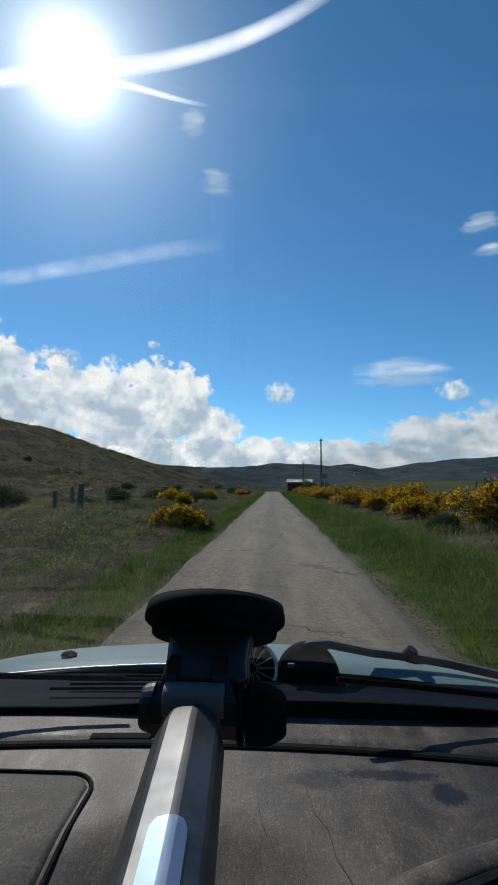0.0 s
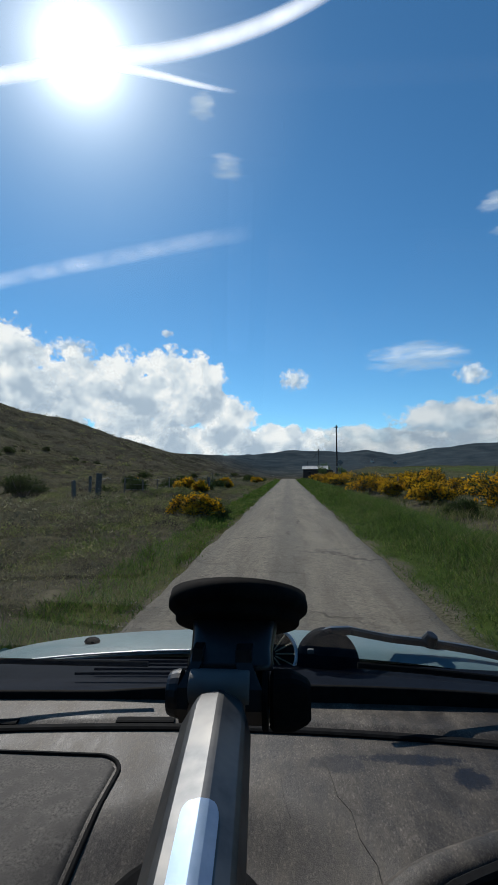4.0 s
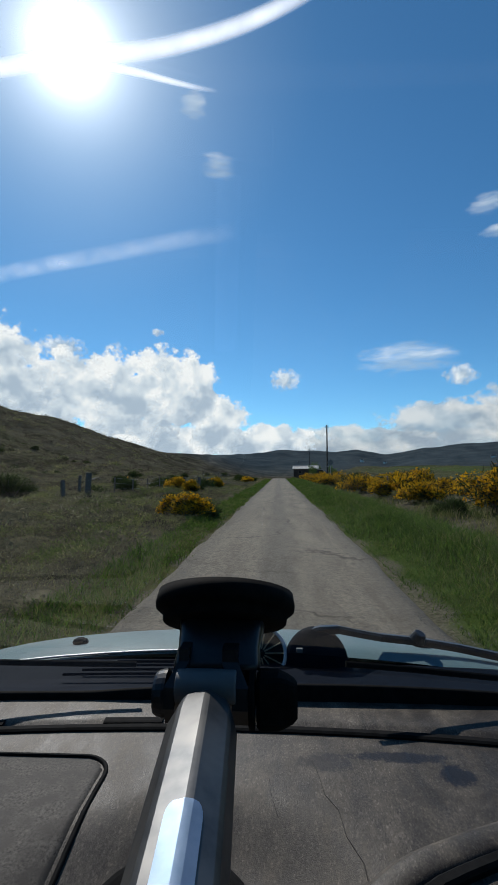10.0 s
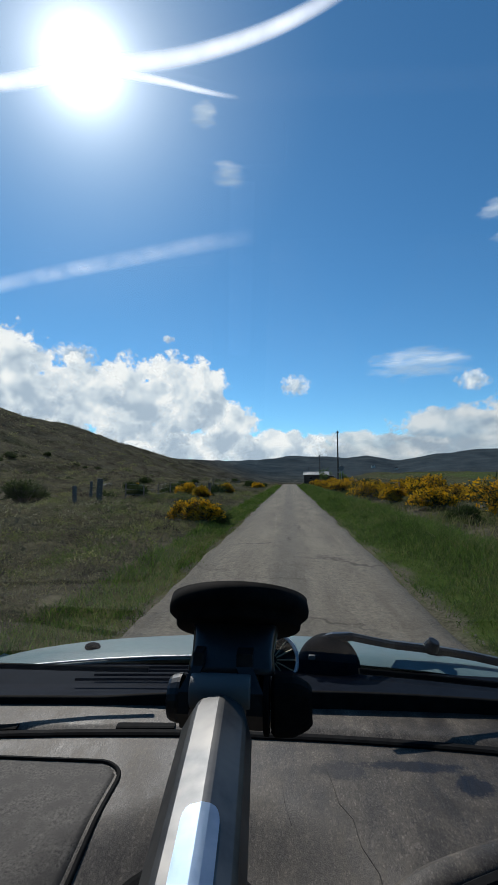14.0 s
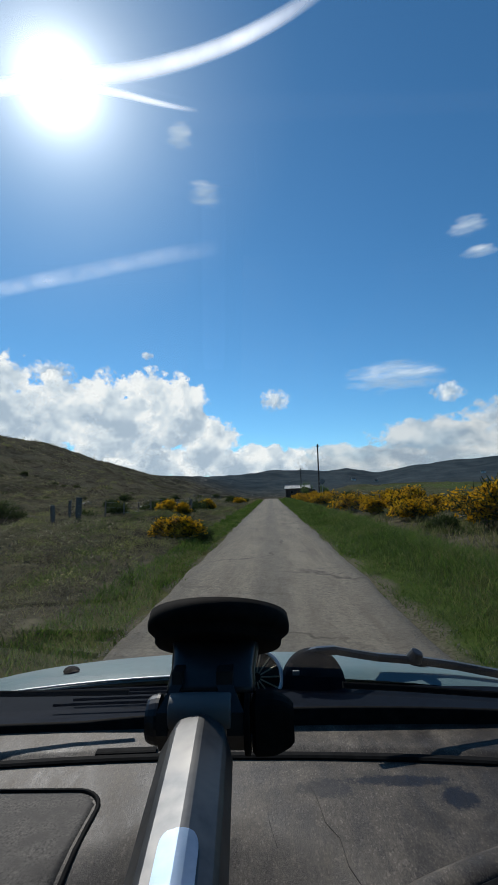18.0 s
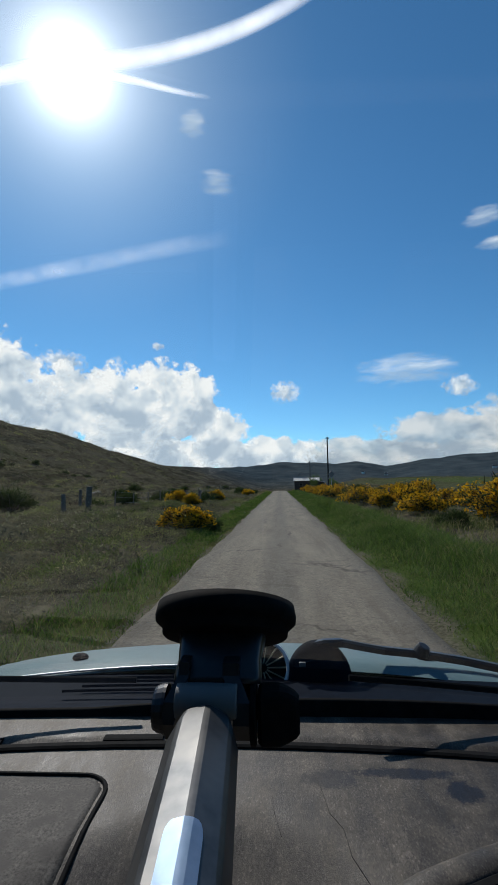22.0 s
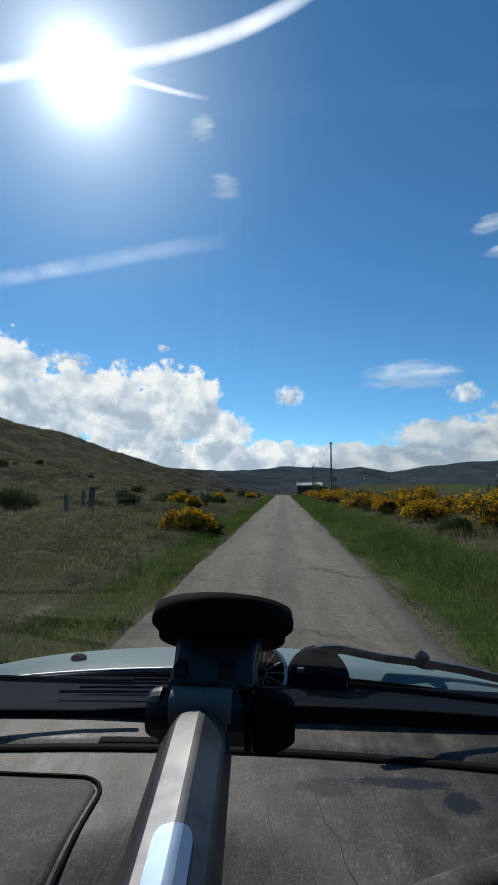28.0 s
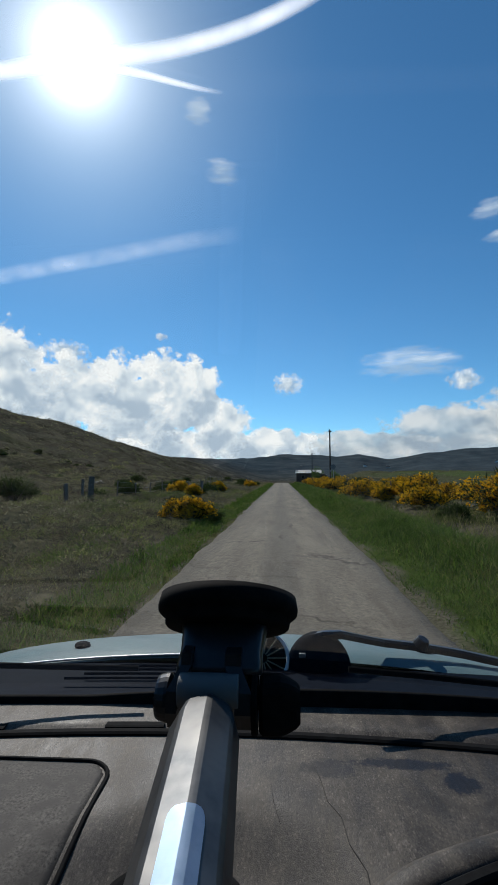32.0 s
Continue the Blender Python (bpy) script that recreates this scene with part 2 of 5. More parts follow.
def make_dash():
    n = Nodes("dusty_dash_plastic")
    p = n.place()
    pore = n.node("TexVoronoi", Scale=1100.0)
    n.link(p, pore.inputs["Vector"])
    grain = n.noise(n.scaled(p, (1.0, 0.6, 1.0)), 900.0, 3.0, 0.8)
    dust = n.noise(n.scaled(p, (1.0, 0.3, 1.0)), 46.0, 7.0, 0.7)
    wide = n.noise(p, 7.0, 3.0)
    c = n.ramp(grain, (0.32, (0.02, 0.0172, 0.0148)), (0.68, (0.125, 0.108, 0.09)))
    c = n.mix(n.ramp(dust, (0.44, 0.0), (0.68, 0.9)), c, (0.185, 0.158, 0.125))
    c = n.mix(n.ramp(wide, (0.4, 0.4), (0.6, 0.0)), c, (0.04, 0.034, 0.028))
    # blotchy stain, with shade painted in darker towards the right
    sep = n.node("SeparateXYZ")
    n.link(p, sep.inputs[0])
    blot = n.noise(n.scaled(p, (1.0, 1.6, 1.0)), 22.0, 6.0, 0.65)
    right_shade = n.math("ADD", n.math("MULTIPLY", sep.outputs["X"], 0.9), n.math("MULTIPLY_ADD", blot, 0.7, -0.3))
    c = n.mix(n.ramp(right_shade, (0.04, 0.0), (0.27, 0.78)), c, (0.028, 0.024, 0.02))
    cell = n.node("TexVoronoi", Scale=950.0)
    n.link(n.scaled(p, (1.0, 0.55, 1.0)), cell.inputs["Vector"])
    c = n.mix(0.6, c, n.ramp(cell.outputs["Color"], (0.1, 0.42), (0.75, 1.0), (1.0, 2.2)), "MULTIPLY")
    # dark tacky stains where something was stuck down
    rag = n.math("MULTIPLY_ADD", n.noise(p, 130.0, 7.0, 0.8), 3.4, -1.7)
    for cx, cy, rx, ry, k in ((0.151, 0.437, 0.018, 0.016, 1.0), (0.108, 0.461, 0.052, 0.009, 0.95), (0.038, 0.45, 0.026, 0.016, 0.6)):
        dx = n.math("POWER", n.math("DIVIDE", n.math("SUBTRACT", sep.outputs["X"], cx), rx), 2.0)
        dy = n.math("POWER", n.math("DIVIDE", n.math("SUBTRACT", sep.outputs["Y"], cy), ry), 2.0)
        at = n.math("ADD", n.math("ADD", dx, dy), rag)
        c = n.mix(n.math("MULTIPLY", n.ramp(at, (0.5, 1.0), (1.0, 0.0)), k), c, (0.006, 0.0085, 0.015))
    # small bright grit
    spot = n.node("TexVoronoi", Scale=260.0)
    n.link(p, spot.inputs["Vector"])
    c = n.mix(n.math("MULTIPLY", n.ramp(spot.outputs["Distance"], (0.0, 1.0), (0.14, 0.0)), n.ramp(n.noise(p, 16.0), (0.5, 0.0), (0.7, 0.6))), c, (0.3, 0.28, 0.24))
    n.bump(n.math("ADD", n.math("MULTIPLY", pore.outputs["Distance"], 0.7), grain), 0.3, 0.0005)
    r = n.ramp(dust, (0.35, 0.42), (0.7, 0.7))
    return n.done(c, r, 0.0, 0.16)


def make_glass():
    n = Nodes("windscreen_glass")
    tr = n.node("BsdfTransparent", Color=(0.93, 0.96, 0.95, 1.0))
    gl = n.node("BsdfGlossy", Roughness=0.012, Color=(1.0, 1.0, 1.0, 1.0))
    face = n.node("LayerWeight", Blend=0.5).outputs["Facing"]
    fr = n.math("MULTIPLY_ADD", n.math("POWER", face, 6.0), 0.46, 0.05)
    mx = n.node("MixShader")
    n.link(fr, mx.inputs[0])
    n.link(tr.outputs[0], mx.inputs[1])
    n.link(gl.outputs[0], mx.inputs[2])
    n.link(mx.outputs[0], n.out.inputs["Surface"])
    return n.m


def make_cloud(name, soft, alpha, stretch, sunlit=1.0):
    """Sunlit vapour: its edge frays by two scales of noise inside the patch's oval."""
    n = Nodes(name)
    uv = n.node("TexCoord").outputs["UV"]
    sep = n.node("SeparateXYZ")
    n.link(uv, sep.inputs[0])
    u = n.math("MULTIPLY_ADD", sep.outputs["X"], 2.0, -1.0)
    v = n.math("MULTIPLY_ADD", sep.outputs["Y"], 2.0, -1.0)
    low = n.math("MULTIPLY", n.math("MINIMUM", v, 0.0), 1.0)
    r2 = n.math("ADD", n.math("POWER", n.math("ABSOLUTE", u), 2.0), n.math("POWER", n.math("ABSOLUTE", v), 2.0))
    p = n.scaled(n.place(), stretch)
    lump = n.noise(p, 0.0052, 3.0, 0.5)
    curl = n.noise(p, 0.0095, 7.0, 0.56)
    bil = n.node("TexVoronoi", Scale=0.011)
    bil.feature = "SMOOTH_F1"
    n.link(p, bil.inputs["Vector"])
    d = n.math("MULTIPLY_ADD", r2, -1.3, 1.3)
    d = n.math("ADD", d, n.math("MULTIPLY_ADD", lump, 1.5, -0.75))
    d = n.math("ADD", d, n.math("MULTIPLY_ADD", curl, 1.5, -0.75))
    d = n.math("ADD", d, n.math("MULTIPLY_ADD", n.noise(p, 0.03, 5.0, 0.55), 0.6, -0.3))
    d = n.math("SUBTRACT", d, n.math("MULTIPLY", bil.outputs["Distance"], 0.25))
    edge = n.math("SUBTRACT", 1.0, n.math("MAXIMUM", n.math("ABSOLUTE", u), n.math("ABSOLUTE", v)))
    a = n.node("MapRange", From_Min=0.22, From_Max=0.22 + soft)
    a.interpolation_type = "SMOOTHSTEP"
    n.link(d, a.inputs["Value"])
    al = n.math("MULTIPLY", n.math("MULTIPLY", a.outputs[0], n.math("MULTIPLY", edge, 7.0, clamp=True)), alpha)
    shade = n.math("ADD", n.math("MULTIPLY", n.noise(p, 0.0046, 7.0, 0.55), 0.85), n.math("MULTIPLY", v, 0.12))
    shade = n.math("SUBTRACT", shade, n.math("MULTIPLY", n.math("MINIMUM", d, 1.15), 0.14))
    col = n.ramp(shade, (0.19, (0.44, 0.54, 0.66)), (0.31, (0.68, 0.76, 0.84)), (0.43, (0.98, 0.99, 1.0)))
    em = n.node("Emission", Strength=CLOUD_LIGHT * sunlit)
    n.link(col, em.inputs["Color"])
    tr = n.node("BsdfTransparent")
    mx = n.node("MixShader")
    n.link(al, mx.inputs[0])
    n.link(tr.outputs[0], mx.inputs[1])
    n.link(em.outputs[0], mx.inputs[2])
    n.link(mx.outputs[0], n.out.inputs["Surface"])
    return n.m


def make_sun_disc():
    """The sun, its glare painted as a fading glow; it adds light and hides nothing."""
    n = Nodes("sun_glare")
    uv = n.node("TexCoord").outputs["UV"]
    c = n.node("VectorMath")
    c.operation = "DISTANCE"
    n.link(uv, c.inputs[0])
    c.inputs[1].default_value = (0.5, 0.5, 0.0)
    r = n.math("MULTIPLY", c.outputs["Value"], 2.0)
    q = n.math("MULTIPLY_ADD", n.math("POWER", n.math("MULTIPLY", r, 12.0), 2.0), 1.0, 1.0)
    s = n.math("MULTIPLY", n.math("DIVIDE", 3.6, n.math("POWER", q, 0.78)), n.math("SUBTRACT", 1.0, r, clamp=True))
    em = n.node("Emission", Color=(1.0, 0.99, 0.97, 1.0))
    n.link(s, em.inputs["Strength"])
    tr = n.node("BsdfTransparent")
    ad = n.node("AddShader")
    n.link(tr.outputs[0], ad.inputs[0])
    n.link(em.outputs[0], ad.inputs[1])
    n.link(ad.outputs[0], n.out.inputs["Surface"])
    return n.m


def make_smear(name, strength, thin):
    """A dried wiper smear: thin, patchy, lit through by the sun."""
    n = Nodes(name)
    uvw = n.place()
    sep = n.node("SeparateXYZ")
    n.link(n.node("TexCoord").outputs["UV"], sep.inputs[0])
    fade = n.math("MULTIPLY", n.math("SINE", n.math("MULTIPLY", sep.outputs["Y"], math.pi)), n.math("MULTIPLY", n.math("SUBTRACT", 1.0, sep.outputs["X"]), 3.0, clamp=True))
    tr = n.node("BsdfTransparent")
    tl = n.node("BsdfTranslucent", Color=(0.9, 0.92, 0.95, 1.0))
    mx = n.node("MixShader")
    a = n.math("MULTIPLY", n.ramp(n.noise(uvw, 190.0, 4.0), (0.3, thin), (0.72, 1.0)), n.math("MULTIPLY", fade, strength))
    n.link(a, mx.inputs[0])
    n.link(tr.outputs[0], mx.inputs[1])
    n.link(tl.outputs[0], mx.inputs[2])
    n.link(mx.outputs[0], n.out.inputs["Surface"])
    return n.m


SMEAR = make_smear("dried_smear", 0.3, 0.2)
# strips that stand in for the sun's glare along greasy wiper marks
STREAK = make_smear("wiper_glare_streak", 0.95, 0.75)
CLOUD_LIGHT = 1.0
GROUND = make_ground()
ASPHALT = make_asphalt()
DASH = make_dash()
GLASS = make_glass()
CLOUD = make_cloud("cumulus", 0.4, 1.0, (1.0, 1.0, 1.15))
HAZY = make_cloud("hazy_cumulus", 0.6, 0.9, (0.85, 0.85, 1.3), 0.78)
PUFF = make_cloud("small_cumulus", 1.1, 0.95, (3.2, 3.2, 3.4))
WISP = make_cloud("cirrus_wisp", 1.4, 0.62, (0.6, 0.6, 2.4), 1.15)
SUN_GLARE = make_sun_disc()
BLACK = speckled("black_plastic", (0.009, 0.0095, 0.011), (0.019, 0.0195, 0.022), 180.0, 0.3, bump=0.05, depth=0.0006, spec=0.4)
RUBBER = speckled("black_rubber", (0.004, 0.004, 0.004), (0.011, 0.011, 0.011), 90.0, 0.8, bump=0.2, depth=0.0006, spec=0.05)
LIDPLASTIC = speckled("lid_plastic", (0.012, 0.0105, 0.009), (0.12, 0.108, 0.094), 480.0, 0.66, bump=0.35, depth=0.0006, spec=0.12, big=(60.0, (0.045, 0.04, 0.035)))
GUNMETAL = speckled("gunmetal_arm", (0.04, 0.043, 0.048), (0.086, 0.088, 0.09), 120.0, 0.42, metal=0.8, bump=0.05, depth=0.0004, big=(40.0, (0.105, 0.103, 0.1)))
FOIL = speckled("silver_blue_foil", (0.26, 0.38, 0.55), (0.42, 0.54, 0.7), 70.0, 0.4, metal=0.45, spec=0.4, bump=0.05, depth=0.0004)
PAINT = speckled("pale_blue_paint", (0.105, 0.168, 0.18), (0.14, 0.21, 0.222), 60.0, 0.5, metal=0.0, spec=0.1, bump=0.02, depth=0.0005, big=(9.0, (0.15, 0.2, 0.21)))
COWL = speckled("cowl_plastic", (0.002, 0.0038, 0.008), (0.0062, 0.0102, 0.0185), 70.0, 0.65, bump=0.2, depth=0.001, spec=0.02, big=(12.0, (0.0072, 0.0108, 0.0175)))
CHROME = speckled("dull_alloy", (0.4, 0.4, 0.4), (0.55, 0.55, 0.54), 90.0, 0.35, metal=0.9, bump=0.05)
CLOTH = speckled("grey_trim_cloth", (0.09, 0.09, 0.092), (0.16, 0.16, 0.16), 220.0, 0.95, bump=0.5, depth=0.001)
TYRE = speckled("tyre_rubber", (0.012, 0.012, 0.012), (0.03, 0.029, 0.027), 60.0, 0.85, bump=0.3, depth=0.002)
ROOFING = speckled("pale_roof_sheet", (0.34, 0.35, 0.36), (0.55, 0.55, 0.55), 6.0, 0.55, metal=0.1, bump=0.1)
WOOD = speckled("weathered_timber", (0.06, 0.05, 0.04), (0.17, 0.15, 0.125), 14.0, 0.9, bump=0.5, depth=0.01)
TARRED = speckled("tarred_pole_timber", (0.014, 0.012, 0.01), (0.04, 0.034, 0.028), 12.0, 0.85, bump=0.4, depth=0.01)
STEEL = speckled("galvanised_steel", (0.2, 0.2, 0.2), (0.34, 0.34, 0.33), 25.0, 0.45, metal=0.7, bump=0.1)
SIGNGREY = speckled("sign_back_grey", (0.1, 0.1, 0.1), (0.17, 0.17, 0.165), 18.0, 0.6, metal=0.2, bump=0.1)
ROCK = speckled("lichened_rock", (0.04, 0.038, 0.033), (0.12, 0.115, 0.1), 9.0, 0.9, bump=0.8, depth=0.03)
GRASS = leafy("verge_grass", [(0.018, 0.04, 0.008), (0.045, 0.09, 0.014), (0.088, 0.145, 0.026), (0.16, 0.16, 0.055)], 0.6)
RUSH = leafy("rough_grass", [(0.036, 0.05, 0.015), (0.088, 0.106, 0.03), (0.15, 0.145, 0.058), (0.25, 0.21, 0.11)], 0.35)
HEATHER = leafy("heather", [(0.032, 0.03, 0.021), (0.102, 0.09, 0.064), (0.128, 0.108, 0.075), (0.138, 0.142, 0.068), (0.25, 0.225, 0.155)], 0.16)
MOSS = leafy("mossy_hummock", [(0.04, 0.05, 0.016), (0.1, 0.12, 0.036), (0.18, 0.185, 0.07), (0.25, 0.22, 0.11)], 0.5)
PEAT = leafy("dark_heather", [(0.017, 0.016, 0.013), (0.05, 0.042, 0.034), (0.09, 0.072, 0.055), (0.086, 0.09, 0.047)], 0.4)
STRAW = speckled("straw_wire", (0.2, 0.16, 0.09), (0.42, 0.36, 0.24), 60.0, 0.5, metal=0.2, bump=0.1)
FERN = leafy("bracken", [(0.034, 0.05, 0.014), (0.08, 0.11, 0.028), (0.14, 0.17, 0.055)], 0.8)
RENDERED = speckled("white_render", (0.62, 0.62, 0.6), (0.8, 0.8, 0.78), 3.0, 0.9, bump=0.2)
SLATE = speckled("slate_roof", (0.05, 0.053, 0.06), (0.1, 0.105, 0.115), 2.0, 0.6, bump=0.3)
GORSE = leafy("gorse_spines", [(0.012, 0.02, 0.006), (0.03, 0.045, 0.013), (0.055, 0.075, 0.024)], 1.2)
BLOOM = leafy("gorse_flowers", [(0.42, 0.2, 0.005), (0.62, 0.33, 0.008), (0.75, 0.45, 0.02)], 2.0)
LEAF = leafy("shrub_leaves", [(0.03, 0.06, 0.012), (0.07, 0.12, 0.03), (0.13, 0.19, 0.06)], 1.5)
BARK = speckled("shrub_bark", (0.04, 0.033, 0.025), (0.12, 0.1, 0.08), 30.0, 0.9, bump=0.6, depth=0.01)


# ---- mesh helpers ----
def part(name, bm, material, parent=None, label="", smooth=False):
    """Links a bmesh (or a mesh) as one object under a thing."""
    if isinstance(bm, bpy.types.Mesh):
        me = bm
    else:
        me = bpy.data.meshes.new(name)
        bmesh.ops.recalc_face_normals(bm, faces=bm.faces)
        bm.to_mesh(me)
        bm.free()
    if smooth:
        me.shade_smooth()
    if material and not me.materials:
        me.materials.append(material)
    ob = new(name, me)
    if parent:
        ob.parent = parent
    if label:
        ob["label"] = label
    return ob


def thing(name, label, category, group="", m=None):
    ob = tagged(new(name), label, category, group)
    if m:
        ob.matrix_world = m
    return ob


def arrays(name, verts, faces, smooth=False):
    """A mesh from numpy arrays of vertices and of equal-sided faces."""
    verts = np.asarray(verts, dtype=np.float32)
    faces = np.asarray(faces, dtype=np.int32)
    me = bpy.data.meshes.new(name)
    me.vertices.add(len(verts))
    me.vertices.foreach_set("co", verts.ravel())
    me.loops.add(faces.size)
    me.loops.foreach_set("vertex_index", faces.ravel())
    me.polygons.add(len(faces))
    me.polygons.foreach_set("loop_start", np.arange(0, faces.size, faces.shape[1], dtype=np.int32))
    me.update(calc_edges=True)
    me.validate()
    if smooth:
        me.shade_smooth()
    return me


def grid_faces(nx, ny):
    i, j = np.meshgrid(np.arange(nx - 1), np.arange(ny - 1), indexing="ij")
    a = (i * ny + j).ravel()
    return np.stack([a, a + ny, a + ny + 1, a + 1], 1)


def box(size, at=(0, 0, 0), bevel=0.0, segments=2, bm=None, turn=None):
    bm = bm or bmesh.new()
    m = Matrix.Translation(at) @ (turn or Matrix()) @ Matrix.Diagonal((*size, 1))
    made = bmesh.ops.create_cube(bm, size=1, matrix=m)
    if bevel:
        edges = {e for v in made["verts"] for e in v.link_edges}
        bmesh.ops.bevel(bm, geom=list(edges), offset=bevel, segments=segments, affect="EDGES", profile=0.6)
    return bm


def tube(a, b, r0, r1=None, sides=12, bm=None, bevel=0.0):
    bm = bm or bmesh.new()
    a, b = Vector(a), Vector(b)
    d = b - a
    m = Matrix.Translation((a + b) / 2) @ d.to_track_quat("Z", "Y").to_matrix().to_4x4()
    made = bmesh.ops.create_cone(bm, cap_ends=True, segments=sides, radius1=r0, radius2=r0 if r1 is None else r1, depth=d.length, matrix=m)
    if bevel:
        caps = {f for v in made["verts"] for f in v.link_faces if len(f.verts) == sides}
        edges = {e for f in caps for e in f.edges}
        bmesh.ops.bevel(bm, geom=list(edges), offset=bevel, segments=2, affect="EDGES", profile=0.6)
    return bm


def strip(points, width, height, bm=None, up=Vector((0, 0, 1))):
    """A bar of rounded section that follows the points."""
    bm = bm or bmesh.new()
    pts = [Vector(p) for p in points]
    rings = []
    for i, p in enumerate(pts):
        d = (pts[min(i + 1, len(pts) - 1)] - pts[max(i - 1, 0)]).normalized()
        side = d.cross(up).normalized()
        top = side.cross(d)
        ring = [bm.verts.new(p + side * width * cx + top * height * cz) for cx, cz in ((-0.5, -0.5), (-0.5, 0.2), (-0.28, 0.5), (0.28, 0.5), (0.5, 0.2), (0.5, -0.5))]
        rings.append(ring)
    for r0, r1 in zip(rings, rings[1:]):
        for k in range(6):
            bm.faces.new((r0[k], r0[(k + 1) % 6], r1[(k + 1) % 6], r1[k]))
    bm.faces.new(rings[0][::-1])
    bm.faces.new(rings[-1])
    return bm


def loft(rows, bm=None, close=False):
    """A skin over rows of points."""
    bm = bm or bmesh.new()
    vs = [[bm.verts.new(p) for p in r] for r in rows]
    for a, b in zip(vs, vs[1:]):
        n = len(a)
        for k in range(n if close else n - 1):
            bm.faces.new((a[k], a[(k + 1) % n], b[(k + 1) % n], b[k]))
    return bm


def lattice(seed):
    return np.random.RandomState(seed).rand(256, 256)


LAT = [lattice(s) for s in range(6)]


def value_noise(x, y, k):
    xi, yi = np.floor(x).astype(int), np.floor(y).astype(int)
    fx, fy = x - xi, y - yi
    fx, fy = fx * fx * (3 - 2 * fx), fy * fy * (3 - 2 * fy)
    t = LAT[k % 6]
    g = lambda a, b: t[a % 256, b % 256]
    return ((g(xi, yi) * (1 - fx) + g(xi + 1, yi) * fx) * (1 - fy) + (g(xi, yi + 1) * (1 - fx) + g(xi + 1, yi + 1) * fx) * fy) - 0.5


def fbm(x, y, octaves=4):
    s = 0.0
    for k in range(octaves):
        s = s + value_noise(x * 2.03 ** k + 17.3 * k, y * 2.03 ** k + 5.7 * k, k) * 0.5 ** k
    return s


def step(a, b, x):
    t = np.clip((x - a) / (b - a), 0, 1)
    return t * t * (3 - 2 * t)


# ---- the land ----
def road_height(y):
    d = np.maximum(np.asarray(y, dtype=float) - 96, 0)
    return -0.013 * d * step(0, 60, d) + 0.0 * d


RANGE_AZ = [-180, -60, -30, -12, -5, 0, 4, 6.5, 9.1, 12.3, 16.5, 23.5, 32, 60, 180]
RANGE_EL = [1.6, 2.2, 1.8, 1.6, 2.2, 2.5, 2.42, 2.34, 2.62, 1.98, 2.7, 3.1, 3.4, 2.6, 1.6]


def land(x, y):
    """Height of the ground."""
    x, y = np.asarray(x, dtype=float), np.asarray(y, dtype=float)
    r = np.hypot(x, y)
    az = np.degrees(np.arctan2(x, y))
    z = road_height(np.clip(y, -500, 700)) * step(2600, 800, r)
    off = np.maximum(np.abs(x + 0.05) - 1.55, 0)
    # verges, shallow ditches and hummocks
    z = z - 0.04 * step(0.0, 0.0001, 0.06 - off) + 0.05 * step(0.2, 1.5, off) - 0.16 * step(1.6, 2.4, off) * step(4.0, 2.8, off)
    z = z + step(1.2, 8, off) * (0.55 + 0.35 * step(0, -4, x)) * fbm(x / 3.1, y / 3.6, 4) + step(8, 40, off) * 2.2 * fbm(x / 23, y / 29, 4)
    # the long hill to the west
    up = step(10, 235, -x) * 0.55 + 0.45 * step(60, 215, -x)
    hill = (56 - 8 * step(300, 560, y) + 8 * step(700, 1600, y) + 7 * fbm(x / 160 + 3.1, y / 190, 4)) * up
    hill = hill * step(2300, 1500, y) + step(25, 90, -x) * 3.2 * fbm(x / 34, y / 52, 4) * step(2300, 1500, y)
    z = z + hill * step(-420, -150, y) + step(20, 90, -x) * (1.5 * fbm(x / 9, y / 13, 3) + 2.6 * (np.abs(fbm(x / 41 + 7, y / 33, 3)) - 0.3)) * step(900, 500, np.abs(y))
    # ground falls to a valley on the east side
    z = z - step(10, 120, x) * 3.4 * step(-300, 0, y) - step(80, 400, x) * 5
    # a green shoulder of pasture beyond it
    z = z + 13 * step(150, 430, r) * step(3.5, 10, az) * step(85, 55, az) * (1 + 0.35 * fbm(x / 60, y / 75, 3))
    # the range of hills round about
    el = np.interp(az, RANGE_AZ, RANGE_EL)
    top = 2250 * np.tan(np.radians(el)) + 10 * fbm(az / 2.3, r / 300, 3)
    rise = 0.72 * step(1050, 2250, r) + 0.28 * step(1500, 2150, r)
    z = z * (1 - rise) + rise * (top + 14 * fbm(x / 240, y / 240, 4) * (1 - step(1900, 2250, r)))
    return z - 60 * step(2400, 3400, r)


def spread(lo, hi, n, near):
    t = np.linspace(np.arcsinh(lo / near), np.arcsinh(hi / near), n)
    return np.sinh(t) * near


def build_ground():
    xs = np.concatenate([spread(-3300, -2.4, 215, 6.0), np.linspace(-2.2, 2.2, 25), spread(2.4, 3300, 175, 6.0)])
    ys = np.concatenate([spread(-1500, -4.2, 60, 12.0), spread(-4.0, 3400, 330, 14.0)])
    gx, gy = np.meshgrid(xs, ys, indexing="ij")
    v = np.stack([gx, gy, land(gx, gy)], -1).reshape(-1, 3)
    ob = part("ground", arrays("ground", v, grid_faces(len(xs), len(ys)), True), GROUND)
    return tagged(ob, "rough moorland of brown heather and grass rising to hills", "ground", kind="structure")


